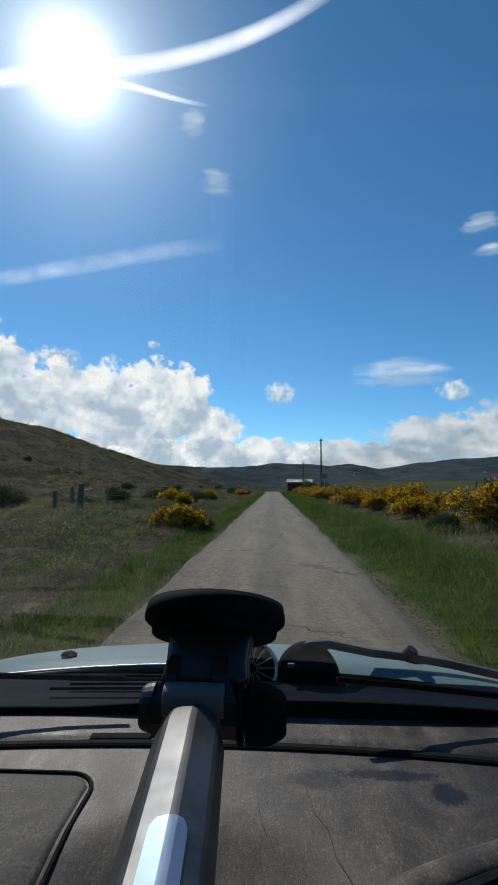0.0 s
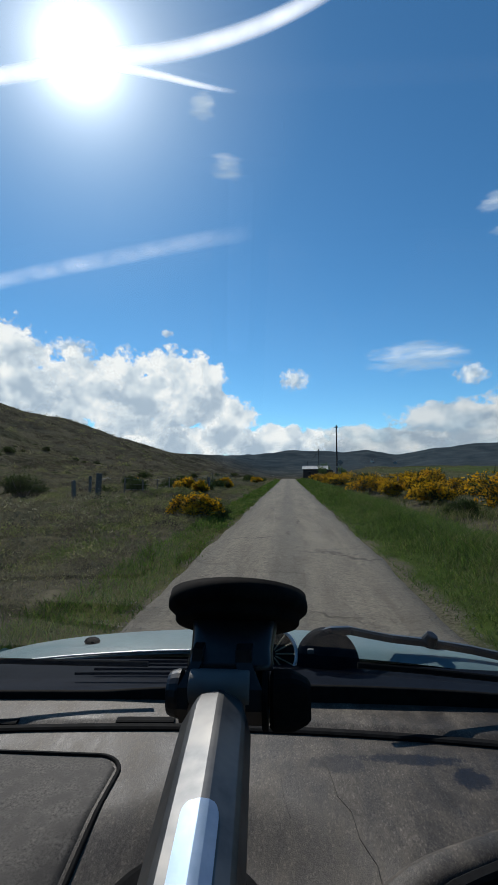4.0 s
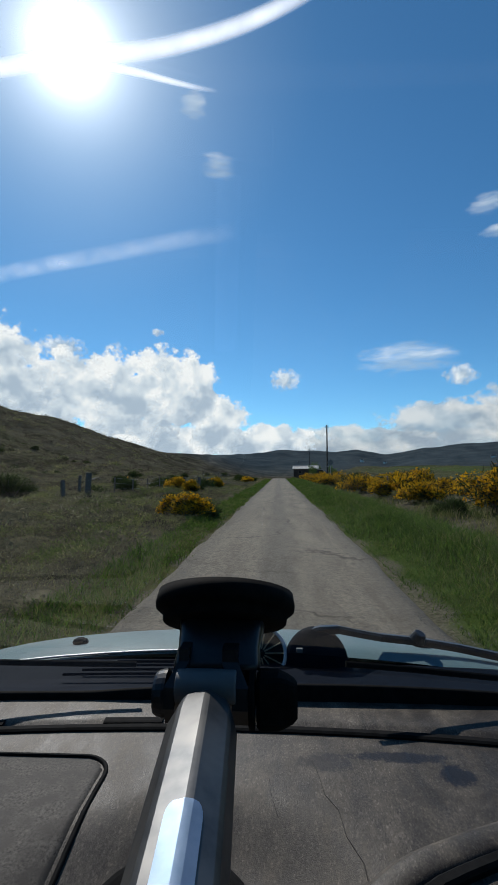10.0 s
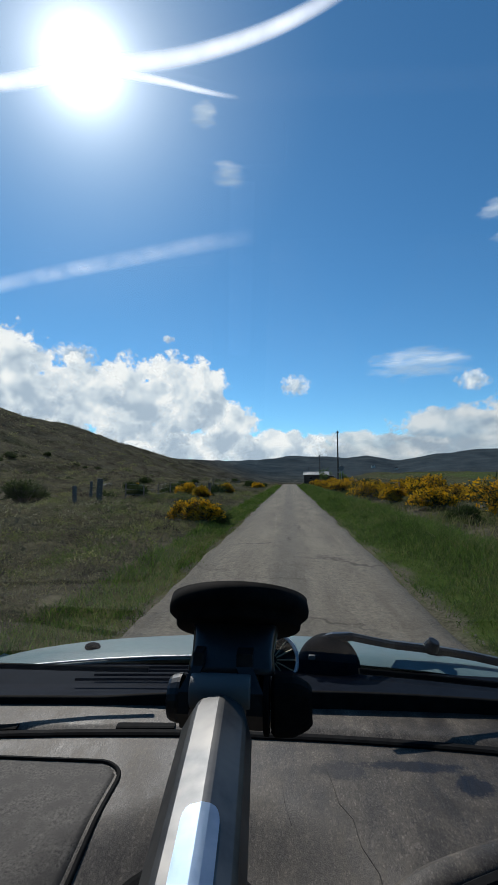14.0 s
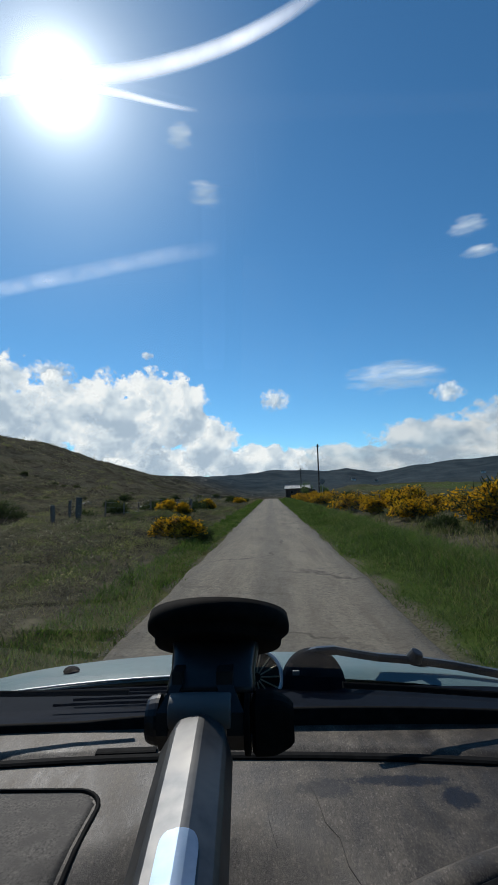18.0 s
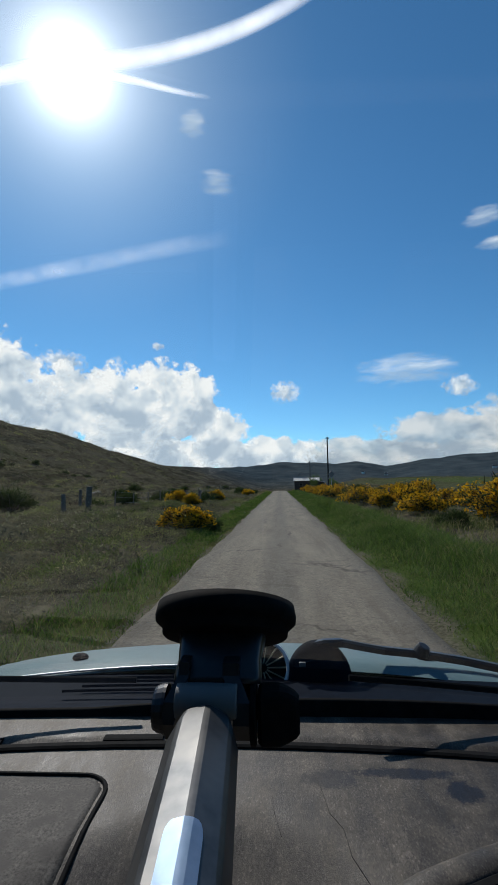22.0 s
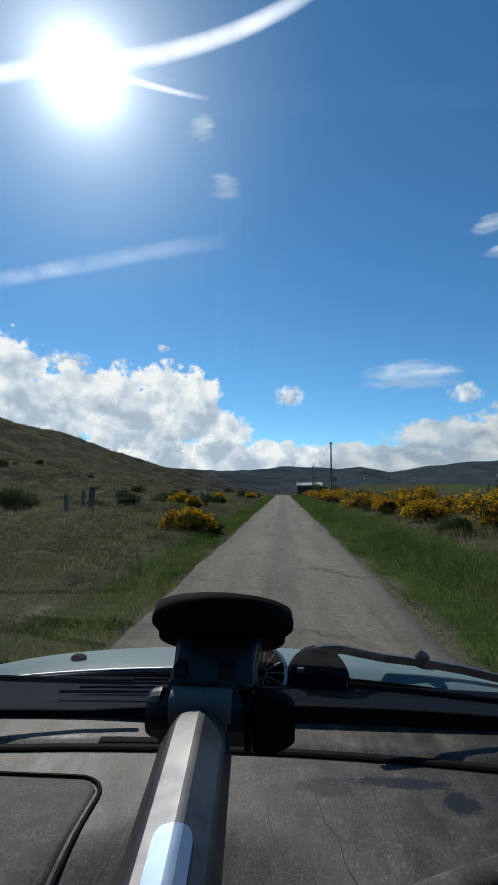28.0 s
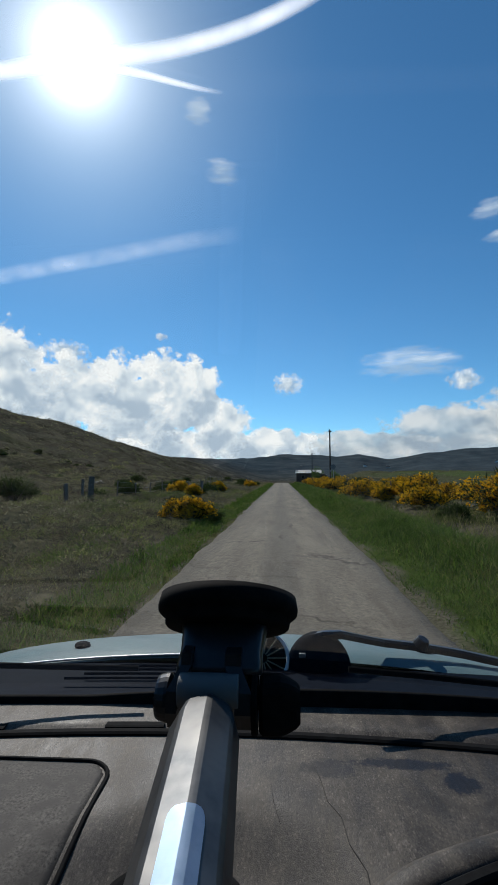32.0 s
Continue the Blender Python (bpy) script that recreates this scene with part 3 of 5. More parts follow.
def build_road():
    ys = np.concatenate([np.arange(-70, 60, 0.25), np.arange(60, 330, 1.0)])
    cs = np.array([-1.0, -0.985, -0.9, -0.7, -0.45, -0.2, 0.0, 0.2, 0.45, 0.7, 0.9, 0.985, 1.0])
    gy, gc = np.meshgrid(ys, cs, indexing="ij")
    wob_l = 0.09 * fbm(ys / 1.3, ys * 0 + 3, 4) + 0.08 * fbm(ys / 7, ys * 0 + 9, 2)
    wob_r = 0.09 * fbm(ys / 1.1, ys * 0 + 31, 4) + 0.08 * fbm(ys / 8, ys * 0 + 47, 2)
    half = np.where(gc < 0, 1.5 + wob_l[:, None], 1.555 + wob_r[:, None])
    gx = -0.05 + gc * half
    gz = road_height(gy) + 0.035 * (1 - gc ** 2) + 0.006 * fbm(gx * 1.7, gy * 0.9, 3) - 0.012 * np.exp(-((np.abs(gc) - 0.5) / 0.16) ** 2)
    gz = np.where(np.abs(gc) > 0.99, gz - 0.055, gz)
    v = np.stack([gx, gy, gz], -1).reshape(-1, 3)
    ob = part("road", arrays("road", v, grid_faces(len(ys), len(cs)), True), ASPHALT)
    return tagged(ob, "narrow worn grey asphalt lane with frayed edges", "road", kind="structure")


build_ground()
build_road()



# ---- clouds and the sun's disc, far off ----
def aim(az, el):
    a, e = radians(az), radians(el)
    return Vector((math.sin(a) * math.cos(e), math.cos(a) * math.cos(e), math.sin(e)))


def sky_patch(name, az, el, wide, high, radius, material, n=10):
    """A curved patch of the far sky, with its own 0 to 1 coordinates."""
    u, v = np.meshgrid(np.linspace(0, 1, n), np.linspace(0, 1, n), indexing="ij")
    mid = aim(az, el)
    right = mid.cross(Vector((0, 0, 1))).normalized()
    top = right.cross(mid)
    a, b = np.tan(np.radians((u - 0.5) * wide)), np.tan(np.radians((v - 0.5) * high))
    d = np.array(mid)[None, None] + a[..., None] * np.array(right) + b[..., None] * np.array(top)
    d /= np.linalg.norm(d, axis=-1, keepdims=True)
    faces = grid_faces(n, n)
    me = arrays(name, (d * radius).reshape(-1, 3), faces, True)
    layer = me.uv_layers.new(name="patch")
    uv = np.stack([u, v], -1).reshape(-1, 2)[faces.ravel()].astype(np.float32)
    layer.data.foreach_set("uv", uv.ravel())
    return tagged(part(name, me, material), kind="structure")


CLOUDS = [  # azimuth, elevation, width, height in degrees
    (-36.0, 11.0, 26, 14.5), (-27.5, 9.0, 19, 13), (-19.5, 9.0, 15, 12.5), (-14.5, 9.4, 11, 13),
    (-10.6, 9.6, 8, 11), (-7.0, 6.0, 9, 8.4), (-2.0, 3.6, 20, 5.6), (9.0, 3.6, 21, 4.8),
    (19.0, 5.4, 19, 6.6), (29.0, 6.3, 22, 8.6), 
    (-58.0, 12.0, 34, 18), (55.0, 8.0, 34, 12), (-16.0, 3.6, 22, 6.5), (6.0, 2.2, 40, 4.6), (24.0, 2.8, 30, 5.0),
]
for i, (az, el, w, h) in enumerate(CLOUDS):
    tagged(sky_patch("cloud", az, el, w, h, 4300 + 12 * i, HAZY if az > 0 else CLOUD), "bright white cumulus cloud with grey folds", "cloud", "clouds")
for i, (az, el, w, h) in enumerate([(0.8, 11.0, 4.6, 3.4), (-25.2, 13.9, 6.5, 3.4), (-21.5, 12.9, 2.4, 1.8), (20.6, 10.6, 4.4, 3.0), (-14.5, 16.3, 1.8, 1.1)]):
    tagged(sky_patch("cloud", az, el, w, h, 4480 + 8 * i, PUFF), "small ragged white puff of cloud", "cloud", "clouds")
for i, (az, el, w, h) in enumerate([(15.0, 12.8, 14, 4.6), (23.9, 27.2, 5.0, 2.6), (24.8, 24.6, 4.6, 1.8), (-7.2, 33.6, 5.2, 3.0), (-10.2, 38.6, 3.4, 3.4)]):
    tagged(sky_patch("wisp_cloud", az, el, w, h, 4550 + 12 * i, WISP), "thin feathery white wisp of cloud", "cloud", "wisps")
disc = sky_patch("sun_disc", math.degrees(SUN_AZ), math.degrees(SUN_EL), 46, 46, 4700, SUN_GLARE, 16)
tagged(disc, "dazzling white midday sun with painted glare in blue sky", "sun")


# ---- the car ----
XC = -0.06                      # middle line of the car
GLASS_N = Vector((0, 0.5225, 0.8526))
CUP = Vector((-0.0352, 0.3025, 1.3208))
ZD = 1.136                      # top of the dashboard
car = thing("car", "pale blue car on the lane with a dusty dashboard", "car")


def glass_z(y):
    return CUP.z - (y - CUP.y) * GLASS_N.y / GLASS_N.z


def hood_line(x):
    """The far edge of the hood over the instruments."""
    return 0.327 + 0.52 * (x - 0.077) - 0.75 * (x - 0.077) ** 2


def dash_z(x, y):
    """The dashboard's moulded top."""
    x, y = np.asarray(x, dtype=float), np.asarray(y, dtype=float)
    z = ZD - 0.16 * np.maximum(0.40 - y, 0) ** 1.6 - 0.02 * (x - XC) ** 2
    bowl = np.hypot((x + 0.052) / 1.15, y - 0.285)
    z = z - 0.022 * step(0.135, 0.05, bowl)
    z = z + 0.010 * step(0.004, 0.02, hood_line(x) - y) * step(0.02, 0.07, x)
    ledge = 0.503 - 0.2 * (x + 0.02) ** 2
    z = z + 0.004 * step(ledge, ledge + 0.012, y)
    return z


def bend(x, y0, k=0.2, c=-0.02):
    return y0 - k * (x - c) ** 2


def build_dashboard():
    xs, ys = np.linspace(-0.72, 0.62, 336), np.linspace(0.10, 0.558, 118)
    gx, gy = np.meshgrid(xs, ys, indexing="ij")
    v = np.stack([gx, gy, dash_z(gx, gy)], -1).reshape(-1, 3)
    dash = part("dashboard", arrays("dashboard", v, grid_faces(len(xs), len(ys)), True), DASH, car, "dusty grey-brown textured plastic dashboard")
    bm = box((1.34, 0.02, 0.4), (-0.05, 0.105, 0.93), 0.008)
    part("front_panel", bm, DASH, dash)
    # lid over the tray, with its rubber seam
    edge = [(-0.70, 0.446)] + [(x, 0.446) for x in np.linspace(-0.6, -0.19, 9)]
    edge += [(-0.182 + 0.027 * math.sin(a), 0.419 + 0.027 * math.cos(a)) for a in np.linspace(0.15, math.pi / 2, 7)]
    edge += [(-0.155, y) for y in np.linspace(0.40, 0.20, 9)]
    pts = [(x, y, float(dash_z(x, y)) + 0.0006) for x, y in edge]
    part("lid_seam", strip(pts, 0.0038, 0.003), RUBBER, dash, "dark groove round the lid")
    xs2, ys2 = np.linspace(-0.69, -0.1575, 150), np.linspace(0.16, 0.4435, 84)
    gx, gy = np.meshgrid(xs2, ys2, indexing="ij")
    inset = np.minimum(gx.max() - gx, gy.max() - gy)
    corner = np.hypot(np.maximum(gx + 0.183, 0), np.maximum(gy - 0.418, 0))
    gz = dash_z(gx, gy) + 0.0016 - 0.004 * step(0.0235, 0.0265, corner) - 0.0012 * step(0.003, 0.0, inset)
    part("tray_lid", arrays("tray_lid", np.stack([gx, gy, gz], -1).reshape(-1, 3), grid_faces(150, 84), True), LIDPLASTIC, dash, "matt dark grey plastic tray lid")
    # demister slot along the windscreen
    x0 = np.linspace(-0.70, 0.60, 60)
    slot = [(x, bend(x, 0.500), float(dash_z(x, bend(x, 0.500))) + 0.001) for x in x0]
    part("demister_slot", strip(slot, 0.011, 0.005), RUBBER, dash, "long black demister slot")
    # thin black strips laid in for the shadow beside the slot
    for a, b in ((-0.186, -0.125), (-0.42, -0.29)):
        seg = [(x, bend(x, 0.5095), float(dash_z(x, bend(x, 0.5095))) + 0.0016) for x in np.linspace(a, b, 8)]
        part("slot_shadow", strip(seg, 0.011, 0.002), RUBBER, dash)
    # upright black lip at the foot of the glass
    rows = []
    for x in x0:
        y = 0.556 + 0.027 * x - 0.03 * x * x
        h = 0.0175 - 0.13 * (x - 0.05) ** 2 * (1.0 if x < 0 else 0.9)
        z = float(dash_z(x, y))
        rows.append([(x, y - 0.003, z - 0.004), (x, y, z + 0.004), (x, y + 0.001, z + max(h, 0.008) - 0.002), (x, y + 0.004, z + max(h, 0.008)), (x, y + 0.009, z + max(h, 0.008) - 0.004), (x, y + 0.012, z - 0.004)])
    part("windscreen_seal", loft(rows), RUBBER, dash, "thick black rubber windscreen seal", True)
    # lip of the instrument hood
    arc = [(x, float(hood_line(x))) for x in np.linspace(0.03, 0.42, 26)]
    part("hood_lip", strip([(x, y, float(dash_z(x, y)) + 0.003) for x, y in arc], 0.024, 0.010), DASH, dash, "raised pale lip of the instrument hood", True)
    part("hood_gap", strip([(x + 0.006, y - 0.021, float(dash_z(x, y - 0.02)) + 0.002) for x, y in arc[3:]], 0.010, 0.006), RUBBER, dash)
    # a black round disc below the holder
    c = Vector((-0.073, 0.296, 0))
    c.z = float(dash_z(c.x, c.y)) - 0.006
    part("black_disc", tube(c, c + Vector((0, -0.003, 0.012)), 0.066, 0.06, 40, bevel=0.004), RUBBER, dash, "black round disc")
    # a hairline crack and scuffs
    crack = [(0.027, 0.452), (0.031, 0.43), (0.034, 0.405), (0.043, 0.388), (0.046, 0.365), (0.055, 0.345), (0.056, 0.325)]
    part("crack", strip([(x, y, float(dash_z(x, y)) + 0.0003) for x, y in crack], 0.0006, 0.0005), TARRED, dash, "thin dark crack")
    crack = [(-0.012, 0.425), (-0.010, 0.405), (-0.004, 0.385)]
    part("crack", strip([(x, y, float(dash_z(x, y)) + 0.0003) for x, y in crack], 0.0004, 0.0004), TARRED, dash)
    return dash


def build_windscreen():
    rows = []
    for s in np.linspace(0, 1, 14):
        y0 = 0.60 - 0.70 * s
        row = []
        for x in np.linspace(-0.72, 0.60, 27):
            y = y0 - 0.16 * (x - XC) ** 2 * (1 - 0.3 * s)
            row.append((x, y, glass_z(y0) + 0.004))
        rows.append(row)
    screen = part("windscreen", loft(rows), GLASS, car, "clear slightly dirty windscreen", True)
    screen.visible_shadow = False
    # x and y of each smear's line on the glass, its widths at both ends
    for line, w0, w1, mat, lab in (
            (((-0.0780, 0.1029), (-0.0400, 0.0974), (-0.0090, 0.0936)), 0.0046, 0.0046, SMEAR, "faint dried wiper smear"),
            (((-0.0345, 0.0667), (-0.022, 0.0665), (-0.014, 0.0659), (-0.0049, 0.0643), (0.0037, 0.0617), (0.012, 0.0584)), 0.0034, 0.0024, STREAK, "bright arc of sun glare along greasy wiper marks"),
            (((-0.0365, 0.0667), (-0.0415, 0.0672), (-0.0475, 0.0677), (-0.0534, 0.0678), (-0.064, 0.0678)), 0.0034, 0.0028, STREAK, "bright arc of sun glare along greasy wiper marks"),
            (((-0.0345, 0.0668), (-0.0301, 0.0678), (-0.0227, 0.0693), (-0.0165, 0.0707), (-0.0106, 0.0718)), 0.0022, 0.0008, STREAK, "short streak of sun glare along greasy wiper marks")):
        q = np.array(line)
        t = np.linspace(0, 1, 26)
        k = np.linspace(0, 1, len(q))
        x, y = np.interp(t, k, q[:, 0]), np.polyval(np.polyfit(k, q[:, 1], min(3, len(q) - 1)), t)
        mid = np.stack([x, y, glass_z(y) + 0.001], -1)
        u, v = np.meshgrid(t, np.linspace(0, 1, 7), indexing="ij")
        p = mid[:, None] + ((v - 0.5) * (w0 + (w1 - w0) * u))[..., None] * np.array([0.1, 0.852, -0.522])
        faces = grid_faces(26, 7)
        me = arrays("smear", p.reshape(-1, 3), faces, True)
        me.uv_layers.new(name="patch").data.foreach_set("uv", np.stack([u, v], -1).reshape(-1, 2)[faces.ravel()].astype(np.float32).ravel())
        part("smear", me, mat, screen, lab)
    for sx, a in ((-1, -0.725), (1, 0.605)):
        pts = [(a, 0.60 - 0.70 * s - 0.16 * (a - XC) ** 2, glass_z(0.60 - 0.70 * s)) for s in np.linspace(-0.05, 1, 8)]
        part("pillar", strip(pts, 0.06, 0.05), CLOTH, car)
    part("roof_header", strip([(x, -0.115 - 0.11 * (x - XC) ** 2, glass_z(-0.10) + 0.01) for x in np.linspace(-0.74, 0.62, 12)], 0.05, 0.04), CLOTH, car)


BONNET = [(0.925, 1.056), (0.95, 1.062), (1.0, 1.058), (1.1, 1.046), (1.2, 1.008), (1.32, 0.955), (1.5, 0.86), (1.66, 0.74), (1.75, 0.60), (1.78, 0.42)]


def build_bonnet():
    rows = []
    for y, z in BONNET:
        rows.append([(XC + u * 0.74, y - 0.07 * u * u, z - 0.052 * u ** 2 - 0.05 * u ** 6) for u in np.linspace(-1, 1, 33)])
    hood = part("bonnet", loft(rows), PAINT, car, "pale blue painted bonnet", True)
    for x, y in ((-0.418, 0.995), (0.285, 1.015)):
        jet = bmesh.new()
        bmesh.ops.create_icosphere(jet, subdivisions=2, radius=1, matrix=Matrix.Translation((x, y, float(np.interp(y, [a for a, _ in BONNET], [b for _, b in BONNET])) - 0.052 * ((x - XC) / 0.74) ** 2 + 0.001)) @ Matrix.Diagonal((0.017, 0.013, 0.009, 1)))
        part("washer_jet", jet, COWL, hood, "small black washer jet")
    # the highlight on the bonnet's rear edge, built as a bright strip
    edge = [(x, 0.930 - 0.07 * ((x - XC) / 0.74) ** 2, 1.0605 - 0.052 * ((x - XC) / 0.74) ** 2) for x in np.linspace(-0.5, 0.02, 14)]
    part("bonnet_glint", strip(edge, 0.006, 0.003), CHROME, hood, "bright highlight strip along the bonnet's rear edge")
    # dark tray at the foot of the windscreen
    rows = []
    for s in np.linspace(-0.12, 1, 10):
        y = 0.60 + 0.345 * s
        rows.append([(x, y - 0.16 * (x - XC) ** 2 * max(s, 0.0), 1.092 - 0.055 * s + 0.006 * math.sin(s * 9)) for x in np.linspace(-0.72, 0.60, 23)])
    tray = part("cowl_tray", loft(rows), COWL, car, "dark dirty cowl tray under the windscreen", True)
    for k in range(4):
        a = [(x, 0.80 + 0.03 * k - 0.16 * (x - XC) ** 2, 1.068 - 0.0048 * k) for x in np.linspace(-0.36 + 0.02 * k, -0.12, 6)]
        part("cowl_slat", strip(a, 0.004, 0.004), COWL, tray)
    # spindle with a bright ring, and a dark dome
    c = Vector((-0.038, 0.897, 1.066))
    face = Vector((0.05, -0.86, 0.5)).normalized()
    e1 = face.cross(Vector((0, 0, 1))).normalized()
    e2 = e1.cross(face)
    rows = []
    for a in np.linspace(0, math.tau, 40):
        d = e1 * math.cos(a) + e2 * math.sin(a)
        rows.append([c + d * (0.046 + 0.0034 * math.cos(b)) + face * (0.004 + 0.004 * math.sin(b)) for b in np.linspace(0, math.tau, 8, endpoint=False)])
    # white colour carries the backlight that makes the ring look pale
    ring = part("spindle_ring", loft(rows, close=True), RENDERED, tray, "ring round the spindle, whitened for backlight", True)
    part("spindle_well", tube(c - face * 0.02, c - face * 0.006, 0.046, sides=32), RUBBER, ring)
    for k in range(14):
        a = math.tau * k / 14
        d = e1 * math.cos(a) + e2 * math.sin(a)
        part("spoke", strip([c + d * 0.008 + face * 0.002, c + d * 0.024 + face * 0.002, c + d * 0.044 + face * 0.002], 0.0024, 0.003, up=face), STRAW, ring, "thin pale spoke")
    # solid dome that stands in for the cup's reflection in the glass
    rows = []
    for s in np.linspace(0, 1, 9):
        r = 0.0597 * math.cos(s * math.pi / 2 * 0.98)
        rows.append([(0.0637 + r * math.cos(a), 0.9025 + 0.6 * r * math.sin(a), 1.043 + 0.071 * math.sin(s * math.pi / 2)) for a in np.linspace(0, math.tau, 32, endpoint=False)])
    cup_dome = part("cup_reflection", loft(rows, close=True), COWL, tray, "rounded dark dome in place of the cup's reflection", True)
    part("dome_clip", box((0.012, 0.006, 0.008), (0.033, 0.872, 1.082), 0.002), SIGNGREY, cup_dome)
    # wiper lying along the cowl
    arm = [(0.05, 0.9, 1.104), (0.0713, 0.898, 1.11), (0.1045, 0.903, 1.110), (0.147, 0.93, 1.094), (0.19, 0.955, 1.080), (0.265, 0.962, 1.071), (0.34, 0.962, 1.06), (0.41, 0.955, 1.048), (0.54, 0.93, 1.03)]
    wiper = part("wiper_arm", strip(arm, 0.017, 0.013), BLACK, car, "black wiper arm")
    part("wiper_joint", tube((0.262, 0.962, 1.072), (0.268, 0.956, 1.088), 0.016, 0.011, 16, bevel=0.003), BLACK, wiper)
    for blade in ([(-0.42, 0.512), (-0.36, 0.530), (-0.30, 0.545), (-0.235, 0.556), (-0.17, 0.562)], [(0.07, 0.538), (0.14, 0.547), (0.21, 0.557), (0.34, 0.566), (0.5, 0.566)]):
        pts = [(x, y, glass_z(y + 0.16 * (x - XC) ** 2) + 0.014) for x, y in blade]
        part("wiper_blade", strip(pts, 0.005, 0.006, up=GLASS_N), RUBBER, car, "black wiper blade resting on the glass")


def build_body():
    """The rest of the shell: roof, sides, tail and wheels."""
    rows = []
    for y, z in ((-0.13, 1.575), (-0.5, 1.63), (-1.2, 1.64), (-1.9, 1.6), (-2.15, 1.5)):
        rows.append([(XC + u * 0.72, y, z - 0.06 * u ** 4) for u in np.linspace(-1, 1, 13)])
    part("roof", loft(rows), PAINT, car, "", True)
    part("headlining", loft([[(x, y, z - 0.03) for x, y, z in r] for r in rows]), CLOTH, car, "", True)
    for s in (-1, 1):
        x0 = XC + s * 0.76
        rows = [[(x0, y, 0.36), (x0 + s * 0.03, y, 0.5), (x0 + s * 0.025, y, 0.58), (x0 - s * 0.01, y, 1.03 - max(0.0, 0.93 - float(np.interp(y, [a for a, _ in BONNET], [b for _, b in BONNET])) + 0.02) - 0.12 * (y > 0.9))] for y in np.linspace(1.65, -2.15, 24)]
        part("door_trim", box((0.03, 0.95, 0.62), (x0 - s * 0.03, 0.33, 1.06), 0.01), CLOTH, car)
        side = part("side_panel", loft(rows), PAINT, car, "", True)
        part("sill", box((0.05, 2.2, 0.08), (x0, -0.3, 0.34), 0.015), BLACK, side)
        for y0, y1 in ((-0.12, -0.85), (-0.9, -2.05)):
            pane = part("side_window", loft([[(x0 - s * 0.01, y0, 1.04), (x0 - s * 0.04, y0 * 0.3 if y0 > 0 else y0, 1.54)], [(x0 - s * 0.01, y1, 1.04), (x0 - s * 0.04, y1, 1.54)]]), GLASS, side)
            pane.visible_shadow = False
        for y in (1.12, -1.55):
            c = Vector((x0 - s * 0.02, y, 0.325))
            wheel = part("wheel", tube(c - Vector((0.09 * s, 0, 0)), c + Vector((0.08 * s, 0, 0)), 0.325, sides=36, bevel=0.03), TYRE, car, "dusty black tyre")
            part("rim", tube(c + Vector((0.05 * s, 0, 0)), c + Vector((0.088 * s, 0, 0)), 0.2, 0.16, 24, bevel=0.01), STEEL, wheel)
    rows = [[(XC + u * 0.74, -2.15 - dy, z) for u in np.linspace(-1, 1, 9)] for dy, z in ((0.0, 1.5), (0.06, 1.05), (0.08, 0.8), (0.05, 0.4))]
    part("tail_panel", loft(rows), PAINT, car, "", True)
    part("bumper", box((1.5, 0.12, 0.16), (XC, 1.74, 0.42), 0.04), BLACK, car)
    part("bumper", box((1.5, 0.12, 0.16), (XC, -2.24, 0.42), 0.04), BLACK, car)
    part("cabin_floor", box((1.46, 3.2, 0.03), (XC, -0.6, 0.38)), CLOTH, car)
    part("bulkhead", box((1.42, 0.02, 0.7), (XC, 0.75, 0.7)), CLOTH, car)
    for s in (-1, 1):
        seat = part("seat", box((0.48, 0.5, 0.16), (XC + s * 0.36, -0.55, 0.62), 0.05, 3), CLOTH, car, "plain grey seat", True)
        part("seat_back", box((0.46, 0.14, 0.62), (XC + s * 0.36, -0.86, 0.98), 0.05, 3, turn=Matrix.Rotation(radians(12), 4, "X")), CLOTH, seat, "", True)
    part("seat_base", box((1.3, 0.5, 0.2), (XC, -0.58, 0.46), 0.02), BLACK, car)


dashboard = build_dashboard()
build_windscreen()
build_bonnet()
build_body()


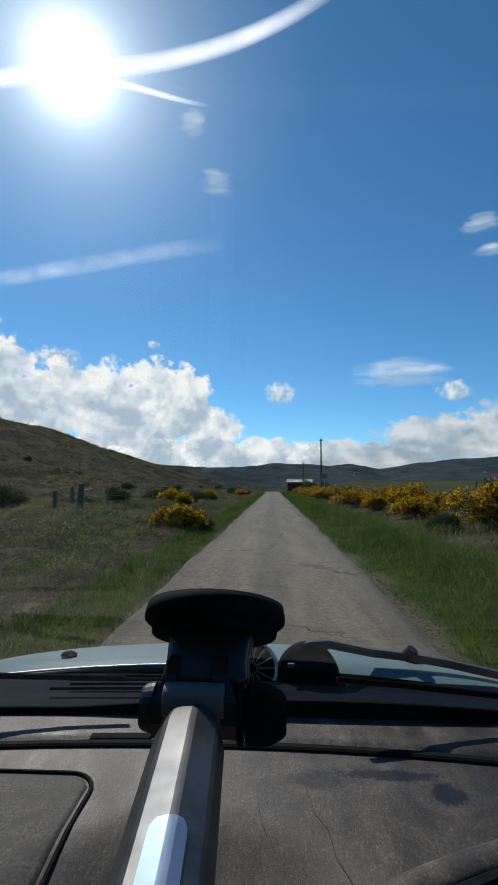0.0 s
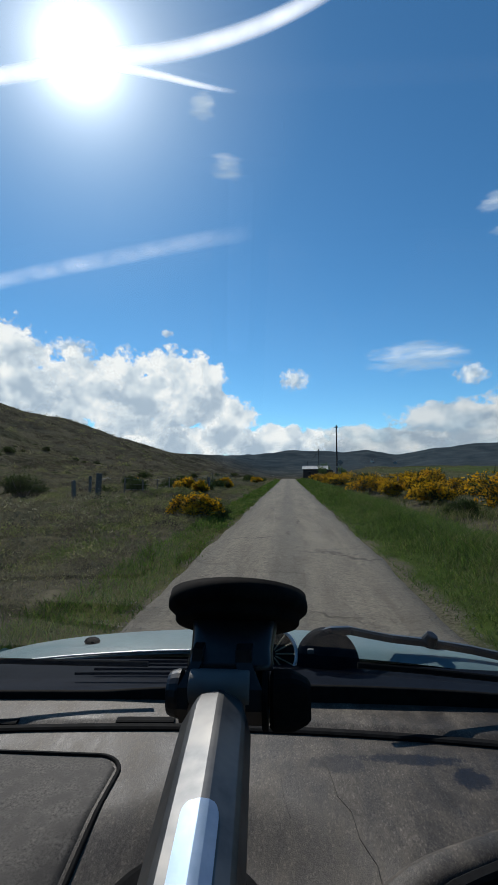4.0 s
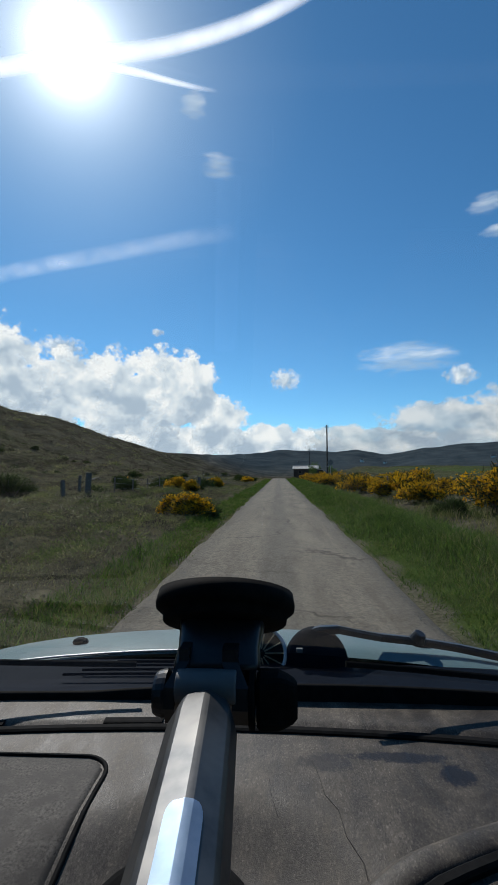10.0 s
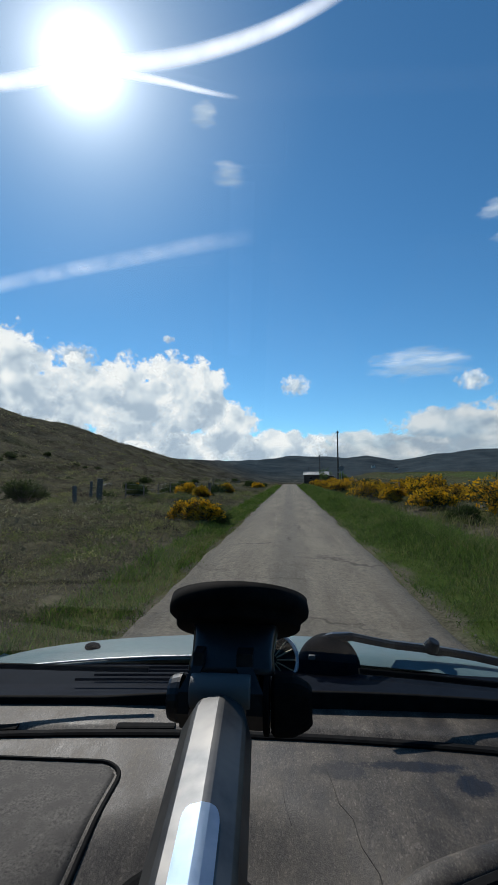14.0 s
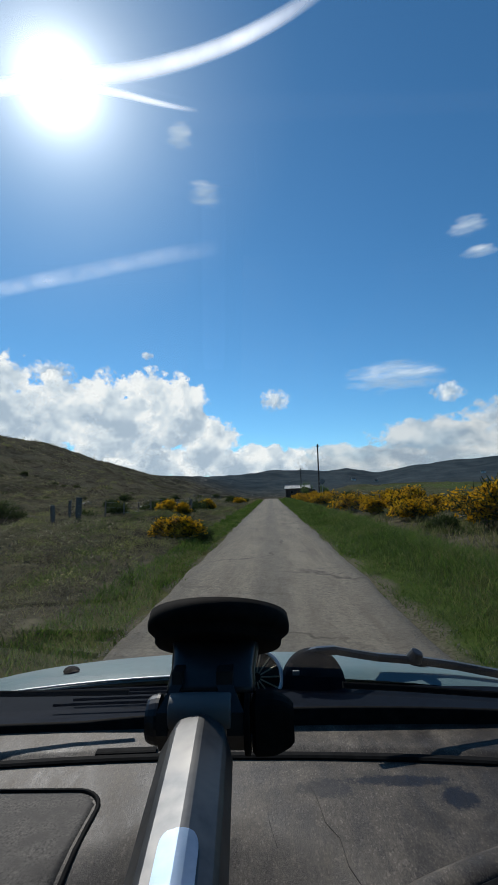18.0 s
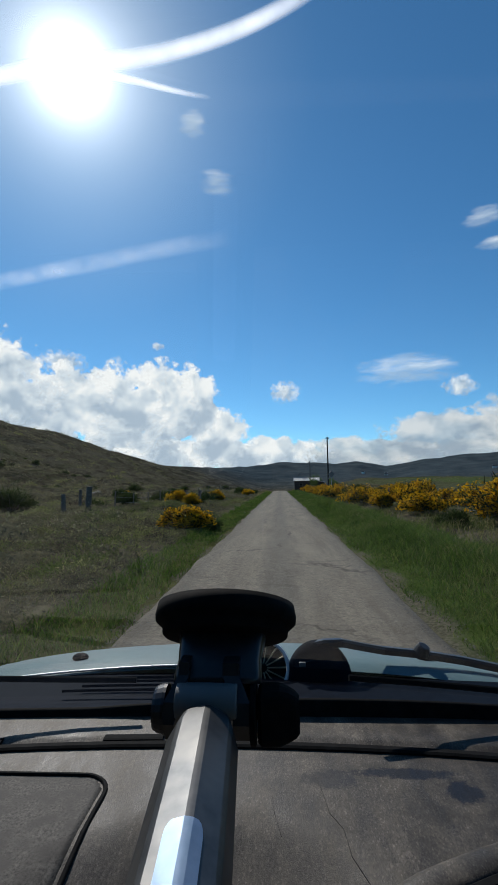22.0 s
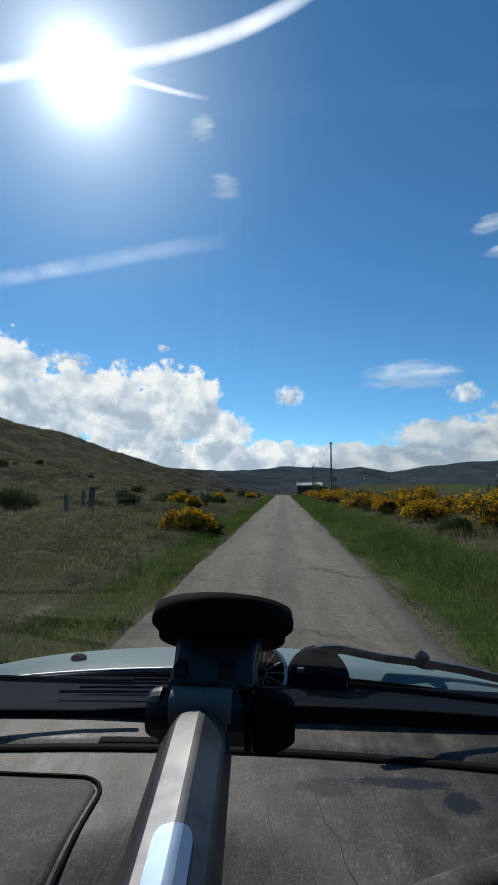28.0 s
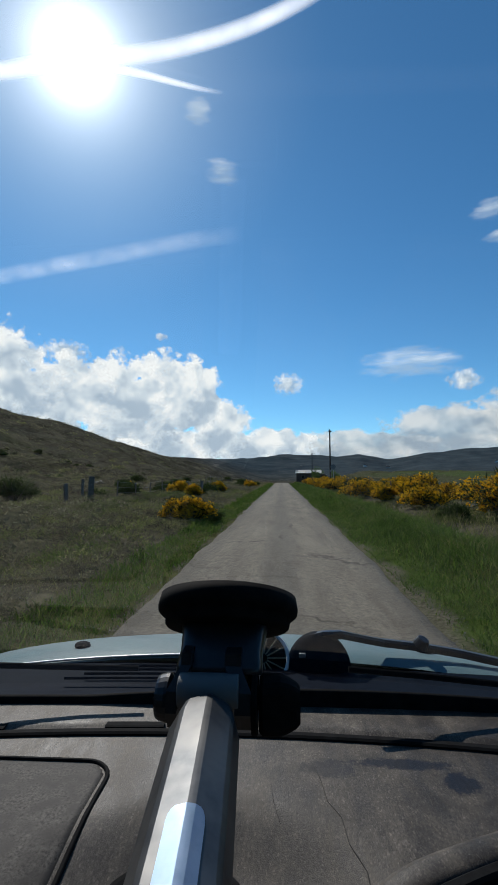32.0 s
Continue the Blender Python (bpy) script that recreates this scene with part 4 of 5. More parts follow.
# ---- the phone holder on the windscreen ----
def build_holder():
    holder = thing("phone_holder", "black suction-cup phone holder with a gunmetal arm on the windscreen", "phone holder")
    n = -GLASS_N                                  # into the cabin
    turn = n.to_track_quat("Z", "Y").to_matrix().to_4x4()
    turn = Matrix.Rotation(radians(4.0), 4, "X") @ turn
    base = Vector((CUP.x, CUP.y - 0.001, CUP.z - 0.003))
    rows = []
    for r, h in ((0.0, -0.003), (0.0385, -0.003), (0.0395, 0.003), (0.0390, 0.006), (0.0365, 0.008), (0.0350, 0.0085), (0.0345, 0.0125), (0.0335, 0.0135), (0.028, 0.0145), (0.0, 0.0145)):
        rows.append([base + turn @ Vector((max(r, 0.0002) * 1.1 * math.cos(a), max(r, 0.0002) * 1.1 * math.sin(a), h * 1.1)) for a in np.linspace(0, math.tau, 56, endpoint=False)])
    part("suction_cup", loft(rows, close=True), RUBBER, holder, "round black rubber suction cup", True)
    hinge = Vector((-0.037, 0.253, 1.282))
    # the locking body between cup and hinge
    rows = []
    for s, w, d in ((0.0, 0.051, 0.046), (0.25, 0.048, 0.04), (0.6, 0.045, 0.034), (0.86, 0.046, 0.028), (1.0, 0.0455, 0.022)):
        c = (base + n * 0.012).lerp(hinge + Vector((0.002, 0.005, 0.0105)), s)
        ring = []
        for k in range(24):
            a = math.tau * k / 24
            ca, sa = math.cos(a), math.sin(a)
            px = w / 2 * math.copysign(abs(ca) ** 0.35, ca)
            py = d / 2 * math.copysign(abs(sa) ** 0.35, sa)
            ring.append(c + Vector((px, py * 0.9, py * -0.35)))
        rows.append(ring)
    body = loft(rows, close=True)
    body.faces.new([v for v in body.verts][-24:])
    part("locking_body", body, BLACK, holder, "glossy black locking body", True)
    # forked cheeks and the hinge
    for sx, t in ((-0.0205, 0.0055), (0.0158, 0.0085)):
        cheek = []
        for k in range(2):
            x = hinge.x + sx + (k - 0.5) * t
            cheek.append([(x - math.copysign(0.006, sx) * (dz > 0.015), hinge.y + dy, hinge.z + dz) for dy, dz in ((0.008, 0.024), (0.012, 0.018), (0.0135, 0.004), (0.010, -0.008), (0.002, -0.0135), (-0.008, -0.0115), (-0.0135, -0.002), (-0.012, 0.008), (-0.004, 0.018), (-0.003, 0.024))])
        bm = loft(cheek, close=True)
        vs = [v for v in bm.verts]
        bm.faces.new(vs[:10])
        bm.faces.new(vs[10:])
        part("cheek", bm, BLACK, holder, "smooth black cheek of the fork")
    part("hinge_barrel", tube(hinge + Vector((-0.0175, -0.007, 0.0068)), hinge + Vector((0.0135, -0.007, 0.0068)), 0.0085, sides=28, bevel=0.001), SIGNGREY, holder, "dull grey hinge barrel", True)
    part("pivot_cap", tube(hinge + Vector((-0.0232, 0, 0)), hinge + Vector((-0.0305, 0, 0)), 0.0125, 0.0105, 24, bevel=0.002), BLACK, holder)
    part("washer", tube(hinge + Vector((0.0197, 0, -0.001)), hinge + Vector((0.0227, 0, -0.001)), 0.0155, sides=24, bevel=0.0008), RUBBER, holder)
    part("clamp_bolt", tube(hinge + Vector((0.0225, -0.001, -0.009)), hinge + Vector((0.027, -0.001, -0.009)), 0.004, sides=12), CHROME, holder)
    rows = []
    for x, h, d in ((0.0235, 0.0120, 0.009), (0.0255, 0.0138, 0.011), (0.0345, 0.0140, 0.009), (0.039, 0.0125, 0.007), (0.0425, 0.0105, 0.0065), (0.0445, 0.0085, 0.005)):
        ring = []
        for k in range(16):
            a = math.tau * k / 16
            ca, sa = math.cos(a), math.sin(a)
            ring.append(hinge + Vector((x, d * math.copysign(abs(ca) ** 0.5, ca), -0.002 + h * math.copysign(abs(sa) ** 0.5, sa))))
        rows.append(ring)
    knob = loft(rows, close=True)
    vs = [v for v in knob.verts]
    knob.faces.new(vs[:16])
    knob.faces.new(vs[-16:])
    part("clamp_knob", knob, RUBBER, holder, "black winged clamp knob")
    # the faceted arm
    a, b = Vector((-0.0383, 0.2345, 1.2803)), Vector((-0.0280, 0.055, 1.2665))
    d = (b - a).normalized()
    side = d.cross(Vector((0, 0, 1))).normalized()
    up = side.cross(d)
    ROLL = radians(-14)                       # the arm is turned a little in its fork
    sec = []
    for k in range(8):
        ang = math.tau * (k + 0.5) / 8 + ROLL
        for j in (-0.09, -0.03, 0.03, 0.09):
            sec.append((math.cos(ang + j), math.sin(ang + j)))
    rows = []
    for s, w in ((0.0, 0.0125), (0.004, 0.0145), (0.014, 0.0163), (0.1, 0.0163), (0.197, 0.0163)):
        rows.append([a + d * s + side * (cx * w) + up * (cz * w) for cx, cz in sec])
    bm = loft(rows, close=True)
    vs = [v for v in bm.verts]
    bm.faces.new(vs[:32])
    bm.faces.new(vs[-32:])
    arm = part("arm", bm, GUNMETAL, holder, "faceted gunmetal telescopic arm", True)
    arm.data.set_sharp_from_angle(angle=radians(13))
    # sticker bent over the edge between two facets
    turn_at = math.pi * 5 / 8 + ROLL
    corner = [Vector((math.cos(turn_at + j), math.sin(turn_at + j))) * 0.0163 for j in (-0.09, -0.03, 0.03, 0.09)]
    before = Vector((math.cos(turn_at - math.pi / 4 + 0.09), math.sin(turn_at - math.pi / 4 + 0.09))) * 0.0163
    after = Vector((math.cos(turn_at + math.pi / 4 - 0.09), math.sin(turn_at + math.pi / 4 - 0.09))) * 0.0163
    rows = []
    for s, narrow in ((0.0755, 0.9), (0.0765, 0.45), (0.0785, 0.12), (0.081, 0.0), (0.12, 0.0), (0.1665, 0.0)):
        first, last = corner[0].lerp(before, 0.62 * (1 - 0.4 * narrow)), corner[3].lerp(after, 0.4 * (1 - 0.6 * narrow))
        line = [first, corner[0].lerp(first, 0.5), *corner, last]
        rows.append([a + d * s + side * (q.x * 1.045) + up * (q.y * 1.045) for q in line])
    bm = loft(rows)
    bmesh.ops.solidify(bm, geom=bm.faces[:], thickness=0.0005)
    part("sticker", bm, FOIL, arm, "shiny pale blue foil sticker", True).data.set_sharp_from_angle(angle=radians(13))
    # the clamp at the near end that grips the phone
    part("phone_clamp", box((0.05, 0.02, 0.05), (-0.03, 0.052, 1.277), 0.004), BLACK, holder)
    return holder


build_holder()


# ---- plants ----
def blades(n, x, y, height, width, lean, seed, zoff=-0.02):
    """Loose grass blades, one bent strip of three triangles each."""
    r = np.random.RandomState(seed)
    z = land(x, y) + zoff
    a = r.rand(n) * math.tau
    dx, dy = np.cos(a), np.sin(a)
    la = r.rand(n) * math.tau
    lx, ly = np.cos(la) * lean * height, np.sin(la) * lean * height
    p = np.zeros((n, 5, 3))
    for k, (f, w, b) in enumerate(((0, -0.5, 0), (0, 0.5, 0), (0.55, -0.4, 0.3), (0.55, 0.4, 0.3), (1.0, 0, 1.0))):
        p[:, k, 0] = x + dx * width * w + lx * b
        p[:, k, 1] = y + dy * width * w + ly * b
        p[:, k, 2] = z + height * f * (1 - 0.25 * b * lean)
    base = np.arange(n)[:, None] * 5
    tri = np.array([[0, 1, 3], [0, 3, 2], [2, 3, 4]])
    return p.reshape(-1, 3), (base[:, :, None] + tri[None]).reshape(-1, 3)


def joined(parts):
    vs, fs, off = [], [], 0
    for v, f in parts:
        vs.append(v), fs.append(f + off)
        off += len(v)
    return np.concatenate(vs), np.concatenate(fs)


def scatter(n, x0, x1, y0, y1, seed, bias=1.6):
    """Places that thin out with distance."""
    r = np.random.RandomState(seed)
    x = x0 + (x1 - x0) * r.rand(n)
    y = y0 + (y1 - y0) * r.rand(n) ** bias
    return x, y, r


def build_grass():
    parts = []
    for k, (n, x0, x1, bias) in enumerate(((104000, 1.40, 4.2, 2.1), (36000, -2.5, -1.40, 1.9))):
        x, y, r = scatter(n, x0, x1, 2.5, 95, 20 + k, bias)
        edge = np.minimum(np.abs(x + 0.05) - 1.42, 1.2)
        keep = r.rand(n) < step(-0.05, 0.3, edge + 0.3 * fbm(x, y, 2))
        x, y = x[keep], y[keep]
        m = len(x)
        h = (0.05 + 0.15 * r.rand(m)) * (0.6 + 1.25 * step(0.2, 1.6, np.abs(x) - 1.5)) * (1 + 0.9 * fbm(x / 1.3, y / 1.6, 3))
        parts.append(blades(m, x, y, h, 0.0035 + 0.0009 * y, 0.75, 30 + k))
    for k, (x0, x1) in enumerate(((1.5, 3.4), (-3.0, -1.6))):
        x, y, r = scatter(9000, x0, x1, -9, 2.5, 24 + k, 1.0)
        parts.append(blades(len(x), x, y, 0.05 + 0.16 * r.rand(len(x)), 0.008, 0.7, 34 + k))
    for (right, label), mat in zip(((0, "short bright green grass along the lane's verge"), (1, "short green grass along the lane's hillside verge")), (GRASS, GRASS)):
        v, f = joined(parts[right::2])
        tagged(part("verge_grass", arrays("verge_grass", v, f), mat), label, "grass", kind="stuff")
    parts = []
    for k, (n, x0, x1, y1, tall) in enumerate(((46000, 2.9, 13, 120, 0.4), (8000, -15, -2.4, 120, 0.3), (9000, 13, 50, 200, 0.4), (8000, -60, -15, 200, 0.4))):
        x, y, r = scatter(n, x0, x1, 2.5, y1, 40 + k, 1.7)
        tuft = fbm(x / 1.7 + 9, y / 2.2, 3)
        keep = tuft > -0.12 - 0.2 * r.rand(n)
        x, y, tuft = x[keep], y[keep], tuft[keep]
        m = len(x)
        h = tall * (0.35 + 0.65 * r.rand(m)) * (0.75 + 1.3 * tuft)
        parts.append(blades(m, x, y, np.maximum(h, 0.08), 0.004 + 0.001 * np.hypot(x, y), 0.6, 60 + k))
    v, f = joined(parts)
    tagged(part("rough_grass", arrays("rough_grass", v, f), RUSH), "tall rough grass and rushes, green to straw coloured", "grass", kind="stuff")
    # dense dark tufts along the east verge
    r = np.random.RandomState(91)
    n, per = 300, 90
    cx, cy = 2.7 + 1.5 * r.rand(n) ** 0.8, 5 + 75 * r.rand(n) ** 1.5
    size = 0.12 + 0.16 * r.rand(n)
    x = (cx[:, None] + size[:, None] * r.randn(n, per)).ravel()
    y = (cy[:, None] + size[:, None] * 1.4 * r.randn(n, per)).ravel()
    h = (0.22 + 0.3 * r.rand(n))[:, None] * (0.5 + 0.6 * r.rand(n, per))
    v, f = blades(n * per, x, y, h.ravel(), 0.005 + 0.0009 * y, 0.55, 93)
    tagged(part("tufted_grass", arrays("tufted_grass", v, f), GRASS), "dense dark green tufts of long grass beside the lane", "grass", kind="stuff")


def tussocks(n, x, y, size, seed, tris=18, leaf=0.3):
    """Low springy clumps: each a fan of leaf triangles over a dome."""
    r = np.random.RandomState(seed)
    z = land(x, y)
    a = r.rand(n, tris) * math.tau
    e = np.arcsin(r.rand(n, tris) ** 0.7)
    d = np.stack([np.cos(a) * np.cos(e), np.sin(a) * np.cos(e), 0.75 * np.sin(e)], -1)
    c = np.stack([x, y, z - 0.05 * size], -1)[:, None] + d * size[:, None, None] * (0.55 + 0.5 * r.rand(n, tris, 1))
    t1 = np.clip(r.randn(n, tris, 3), -1.1, 1.1)
    t2 = np.clip(r.randn(n, tris, 3), -1.1, 1.1)
    s = size[:, None, None] * leaf
    p = np.stack([c + (d + 0.45 * t2) * s * 1.5, c + t1 * s * 0.34, c - t1 * s * 0.34], 2)
    return p.reshape(-1, 3), np.arange(n * tris * 3).reshape(-1, 3)


def build_heath():
    vs, fs, off = [], [], 0
    spots = ((1300, -9, -2.4, 3, 9, 0.17, 50, 1.0, 0.1), (600, 3.4, 9, 3, 9, 0.17, 50, 1.0, 0.1), (1600, -16, -3.0, -16, 4, 0.25, 40, 1.0, 0.13), (1600, 3.4, 16, -16, 4, 0.25, 40, 1.0, 0.13), (6800, -14, -2.6, 3, 32, 0.2, 44, 1.2, 0.115), (3800, 3.6, 15, 4, 34, 0.2, 44, 1.2, 0.115),
             (10500, -34, -3.0, 8, 120, 0.34, 31, 1.4, 0.14), (6000, 4.0, 40, 8, 130, 0.3, 26, 1.4, 0.15), (6500, -160, -30, 6, 420, 0.75, 14, 1.2, 0.26), (3500, 35, 150, 20, 420, 0.7, 12, 1.2, 0.26), (3500, -260, -120, 30, 900, 1.6, 10, 1.0, 0.3))
    for k, (n, x0, x1, y0, y1, size, tris, bias, leaf) in enumerate(spots):
        x, y, r = scatter(n, x0, x1, y0, y1, 80 + k, bias)
        m = fbm(x / (8 * size + 2), y / (8 * size + 2), 3) > (-1 if size < 0.18 else -0.1)
        x, y = x[m], y[m]
        sz = size * (0.5 + 0.9 * r.rand(len(x)))
        v, f = tussocks(len(x), x, y, sz, 90 + k, tris, leaf)
        vs.append(v), fs.append(f + off)
        off += len(v)
    ob = part("heather", arrays("heather", np.concatenate(vs), np.concatenate(fs)), HEATHER)
    tagged(ob, "dark brown heather clumps over the moor", "heather", kind="stuff")


def build_hummocks():
    """Springy mounds of heather, moss and pale grass that break up the moor."""
    kinds = (("heather_mound", PEAT, "dark brown heather mounds on the moor", 510), ("moss_hummock", MOSS, "pale green mossy hummocks on the moor", 520))
    for name, mat, label, seed in kinds:
        parts, few = [], 1.0 if mat is PEAT else 0.3
        # count, x and y reach, size, leaves on each, leaf size, thinning with distance
        for k, (n, x0, x1, y0, y1, size, tris, leaf, bias) in enumerate(((620, -16, -2.7, 5, 48, 0.42, 300, 0.07, 1.3), (150, 5.0, 18, 6, 50, 0.36, 260, 0.07, 1.2), (int(900 * few), -62, -12, 22, 150, 0.75, 130, 0.11, 1.2), (260, 10, 60, 25, 150, 0.7, 110, 0.11, 1.2), (int(2800 * few), -230, -40, 60, 520, 1.5, 44, 0.2, 1.1))):
            x, y, r = scatter(n, x0, x1, y0, y1, seed + k, bias)
            m = fbm(x / (9 * size) + seed, y / (9 * size), 3) > -0.02
            x, y = x[m], y[m]
            parts.append(tussocks(len(x), x, y, size * (0.45 + 0.9 * r.rand(len(x)) ** 1.5), seed + 40 + k, tris, leaf))
        v, f = joined(parts)
        tagged(part(name, arrays(name, v, f), mat), label, "heather" if mat is PEAT else "moss", kind="stuff")


def gorse_template(name, seed, wide, high, bloom):
    """A gorse bush: bare stems, spiny foliage in lobes, and yellow flower heads on its sunny outside."""
    r = np.random.RandomState(seed)
    bush = thing(name, "gorse bush covered in yellow flowers beside the lane" if bloom > 0.3 else "dark green gorse bush without flowers on the moor", "gorse bush", "gorse bushes")
    bm = bmesh.new()
    for k in range(9):
        a = math.tau * k / 9 + r.rand()
        mid = Vector((math.cos(a) * wide * 0.2, math.sin(a) * wide * 0.2, high * 0.3))
        end = Vector((math.cos(a) * wide * 0.36, math.sin(a) * wide * 0.36, high * (0.6 + 0.25 * r.rand())))
        tube((0.05 * math.cos(a), 0.05 * math.sin(a), -0.1), mid, 0.03, 0.02, 6, bm)
        tube(mid, end, 0.02, 0.008, 5, bm)
    part("stems", bm, BARK, bush)
    lobes = []
    for k in range(15):
        a, q = r.rand() * math.tau, r.rand() ** 0.6
        rad = (0.16 + 0.13 * r.rand()) * (wide + high) / 2
        lobes.append((math.cos(a) * q * (wide / 2 - rad * 0.5), math.sin(a) * q * (wide / 2 - rad * 0.5), rad * 0.55 + r.rand() * max(high - 1.5 * rad, 0.1) * (1.1 - 0.6 * q), rad))
    lob = np.array(lobes)
    n = 3300
    pick = r.randint(0, len(lob), n)
    d = r.randn(n, 3)
    d /= np.linalg.norm(d, axis=1, keepdims=True)
    d[:, 2] = np.abs(d[:, 2]) * 0.9 + 0.1 * d[:, 2]
    jitter = 1 + 0.28 * r.randn(n)
    c = lob[pick, :3] + d * (lob[pick, 3] * np.clip(jitter, 0.35, 1.5))[:, None]
    c[:, 2] = np.maximum(c[:, 2], 0.02)
    t = r.randn(n, 3)
    t -= d * (t * d).sum(1, keepdims=True)
    t /= np.linalg.norm(t, axis=1, keepdims=True)
    ln = (0.09 + 0.12 * r.rand(n))[:, None]
    tilt = d + 0.7 * r.randn(n, 3)
    p = np.stack([c - t * 0.03, c + t * 0.03, c + tilt * ln], 1).reshape(-1, 3)
    part("foliage", arrays("foliage", p, np.arange(len(p)).reshape(-1, 3)), GORSE, bush, "dark spiny foliage")
    if bloom > -1:
        side = d[:, 2] + 0.35 * value_noise(c[:, 0] * 2.2 + seed, c[:, 1] * 2.2 + c[:, 2] * 3, 1) * 4
        good = np.where((jitter > 0.95) & (side > 0.75 - bloom) & (c[:, 2] > high * 0.22))[0]
        good = np.repeat(good, 3)
        m = len(good)
        cc = c[good] + d[good] * 0.05 + 0.05 * r.randn(m, 3)
        q1, q2 = r.randn(m, 3) * 0.03, r.randn(m, 3) * 0.03
        p = np.stack([cc - q1, cc + q2, cc + q1, cc - q2], 1).reshape(-1, 3)
        part("flowers", arrays("flowers", p, np.arange(len(p)).reshape(-1, 4)), BLOOM, bush, "clustered yellow flowers")
    return bush


def ground_pose(x, y, turn=0.0, sink=0.0):
    return pose(x, y, float(land(x, y)) - sink, 0, 0, turn)


def put(ob, x, y, turn, size):
    ob.matrix_world = ground_pose(x, y, turn, 0.05) @ Matrix.Diagonal((size, size, size, 1))


def build_gorse():
    kinds = [gorse_template("gorse_bush", 3, 2.3, 1.6, 0.75), gorse_template("gorse_bush", 5, 2.8, 1.5, 0.55), gorse_template("gorse_bush", 8, 1.8, 1.3, 0.85), gorse_template("gorse_bush", 13, 2.6, 1.7, -2.0)]
    first = set()
    r = np.random.RandomState(4)
    spots = [(0, 7.4, 16.5, 1.05), (1, 6.1, 20.5, 1.0), (2, 8.6, 19.5, 1.0), (3, 5.6, 16.0, 0.5), (2, 5.3, 25.5, 0.95), (0, 6.9, 25.0, 1.05), (1, 5.0, 31.0, 1.0), (0, 6.3, 31.5, 1.0), (2, 9.0, 27, 0.9), (0, 9.2, 24.5, 0.95), (3, 7.4, 27.8, 0.6), (3, 5.9, 36, 0.8), (2, 8.3, 36.5, 0.9), (1, 9.6, 38.5, 0.9), (3, 6.0, 41, 0.9), (1, 5.2, 47, 0.9), (2, 6.4, 49, 0.9), (0, 5.0, 52, 0.9), (1, 6.9, 55, 1.0), (2, 4.9, 58, 1.0), (0, 6.0, 63, 0.95), (1, 4.7, 68, 0.9), (2, 5.6, 75, 1.0), (0, 4.5, 83, 0.9), (1, 5.4, 92, 1.0),
             (2, -5.6, 30, 0.85), (0, -6.9, 31.5, 0.8), (2, -5.9, 44, 0.8), (0, -6.6, 47, 0.7), (3, -6.0, 34, 0.6), (1, -4.6, 66, 0.7), (3, -4.4, 82, 0.7), (1, 7.7, 45, 1.0), (2, 8.8, 43, 0.9), (0, 9.9, 33, 0.9), (3, 8.6, 32, 0.8), (3, 11.5, 40, 0.7), (1, 13.0, 60, 0.8)]
    spots += [(k, x + 1.2, y + 1.6, s * 0.8) for k, x, y, s in spots[18:25]]
    spots += [(3 if r.rand() < 0.5 else int(r.randint(0, 3)), 6.0 + 0.05 * y + 3 * r.rand(), y, 0.5 + 0.5 * r.rand()) for y in 44 + 50 * r.rand(10)]
    spots += [(3, -5.5 - 5 * r.rand(), 40 + 50 * r.rand(), 0.4 + 0.5 * r.rand()) for _ in range(7)]
    for _ in range(46):
        y = 26 + 150 * r.rand() ** 1.3
        spots.append((3 if r.rand() < 0.97 else int(r.randint(0, 3)), -11 - 0.55 * y * r.rand(), y, 0.5 + 0.8 * r.rand()))
    # a flowering clump close to the lane's west edge
    spots += [(0, -2.65, 14.3, 0.6), (2, -3.3, 14.9, 0.62), (3, -2.2, 15.0, 0.32)]
    for k, x, y, s in spots:
        ob = kinds[k] if k not in first else copy_thing(kinds[k], Matrix())
        first.add(k)
        put(ob, x, y, r.rand() * 360, s * (0.68 + 0.36 * r.rand()))


def shrub_template(seed, high):
    """A young broadleaf: slim stems and a loose crown of leaves."""
    r = np.random.RandomState(seed)
    tree = thing("young_tree", "young broadleaf tree with pale green spring leaves", "tree", "young trees")
    bm = bmesh.new()
    tips = []
    for k in range(7):
        a = math.tau * k / 7 + r.rand()
        base = Vector((0.06 * math.cos(a), 0.06 * math.sin(a), -0.1))
        mid = Vector((0.25 * high * 0.4 * math.cos(a), 0.25 * high * 0.4 * math.sin(a), high * 0.4))
        end = Vector((0.28 * high * math.cos(a) * (0.5 + r.rand() * 0.7), 0.28 * high * math.sin(a) * (0.5 + r.rand() * 0.7), high * (0.6 + 0.4 * r.rand())))
        tube(base, mid, 0.035, 0.022, 7, bm)
        tube(mid, end, 0.022, 0.006, 6, bm)
        tips += [mid.lerp(end, q) for q in (0.05, 0.3, 0.55, 0.8, 1.0)]
    part("stems", bm, BARK, tree)
    tips = np.array([tuple(t) for t in tips])
    n = 2600
    c = tips[r.randint(0, len(tips), n)] + r.randn(n, 3) * 0.085 * high
    q1, q2 = r.randn(n, 3) * 0.035, r.randn(n, 3) * 0.05
    p = np.stack([c - q1, c + q2, c + q1, c - q2 * 0.8], 1).reshape(-1, 3)
    part("crown", arrays("crown", p, np.arange(len(p)).reshape(-1, 4)), LEAF, tree)
    return tree


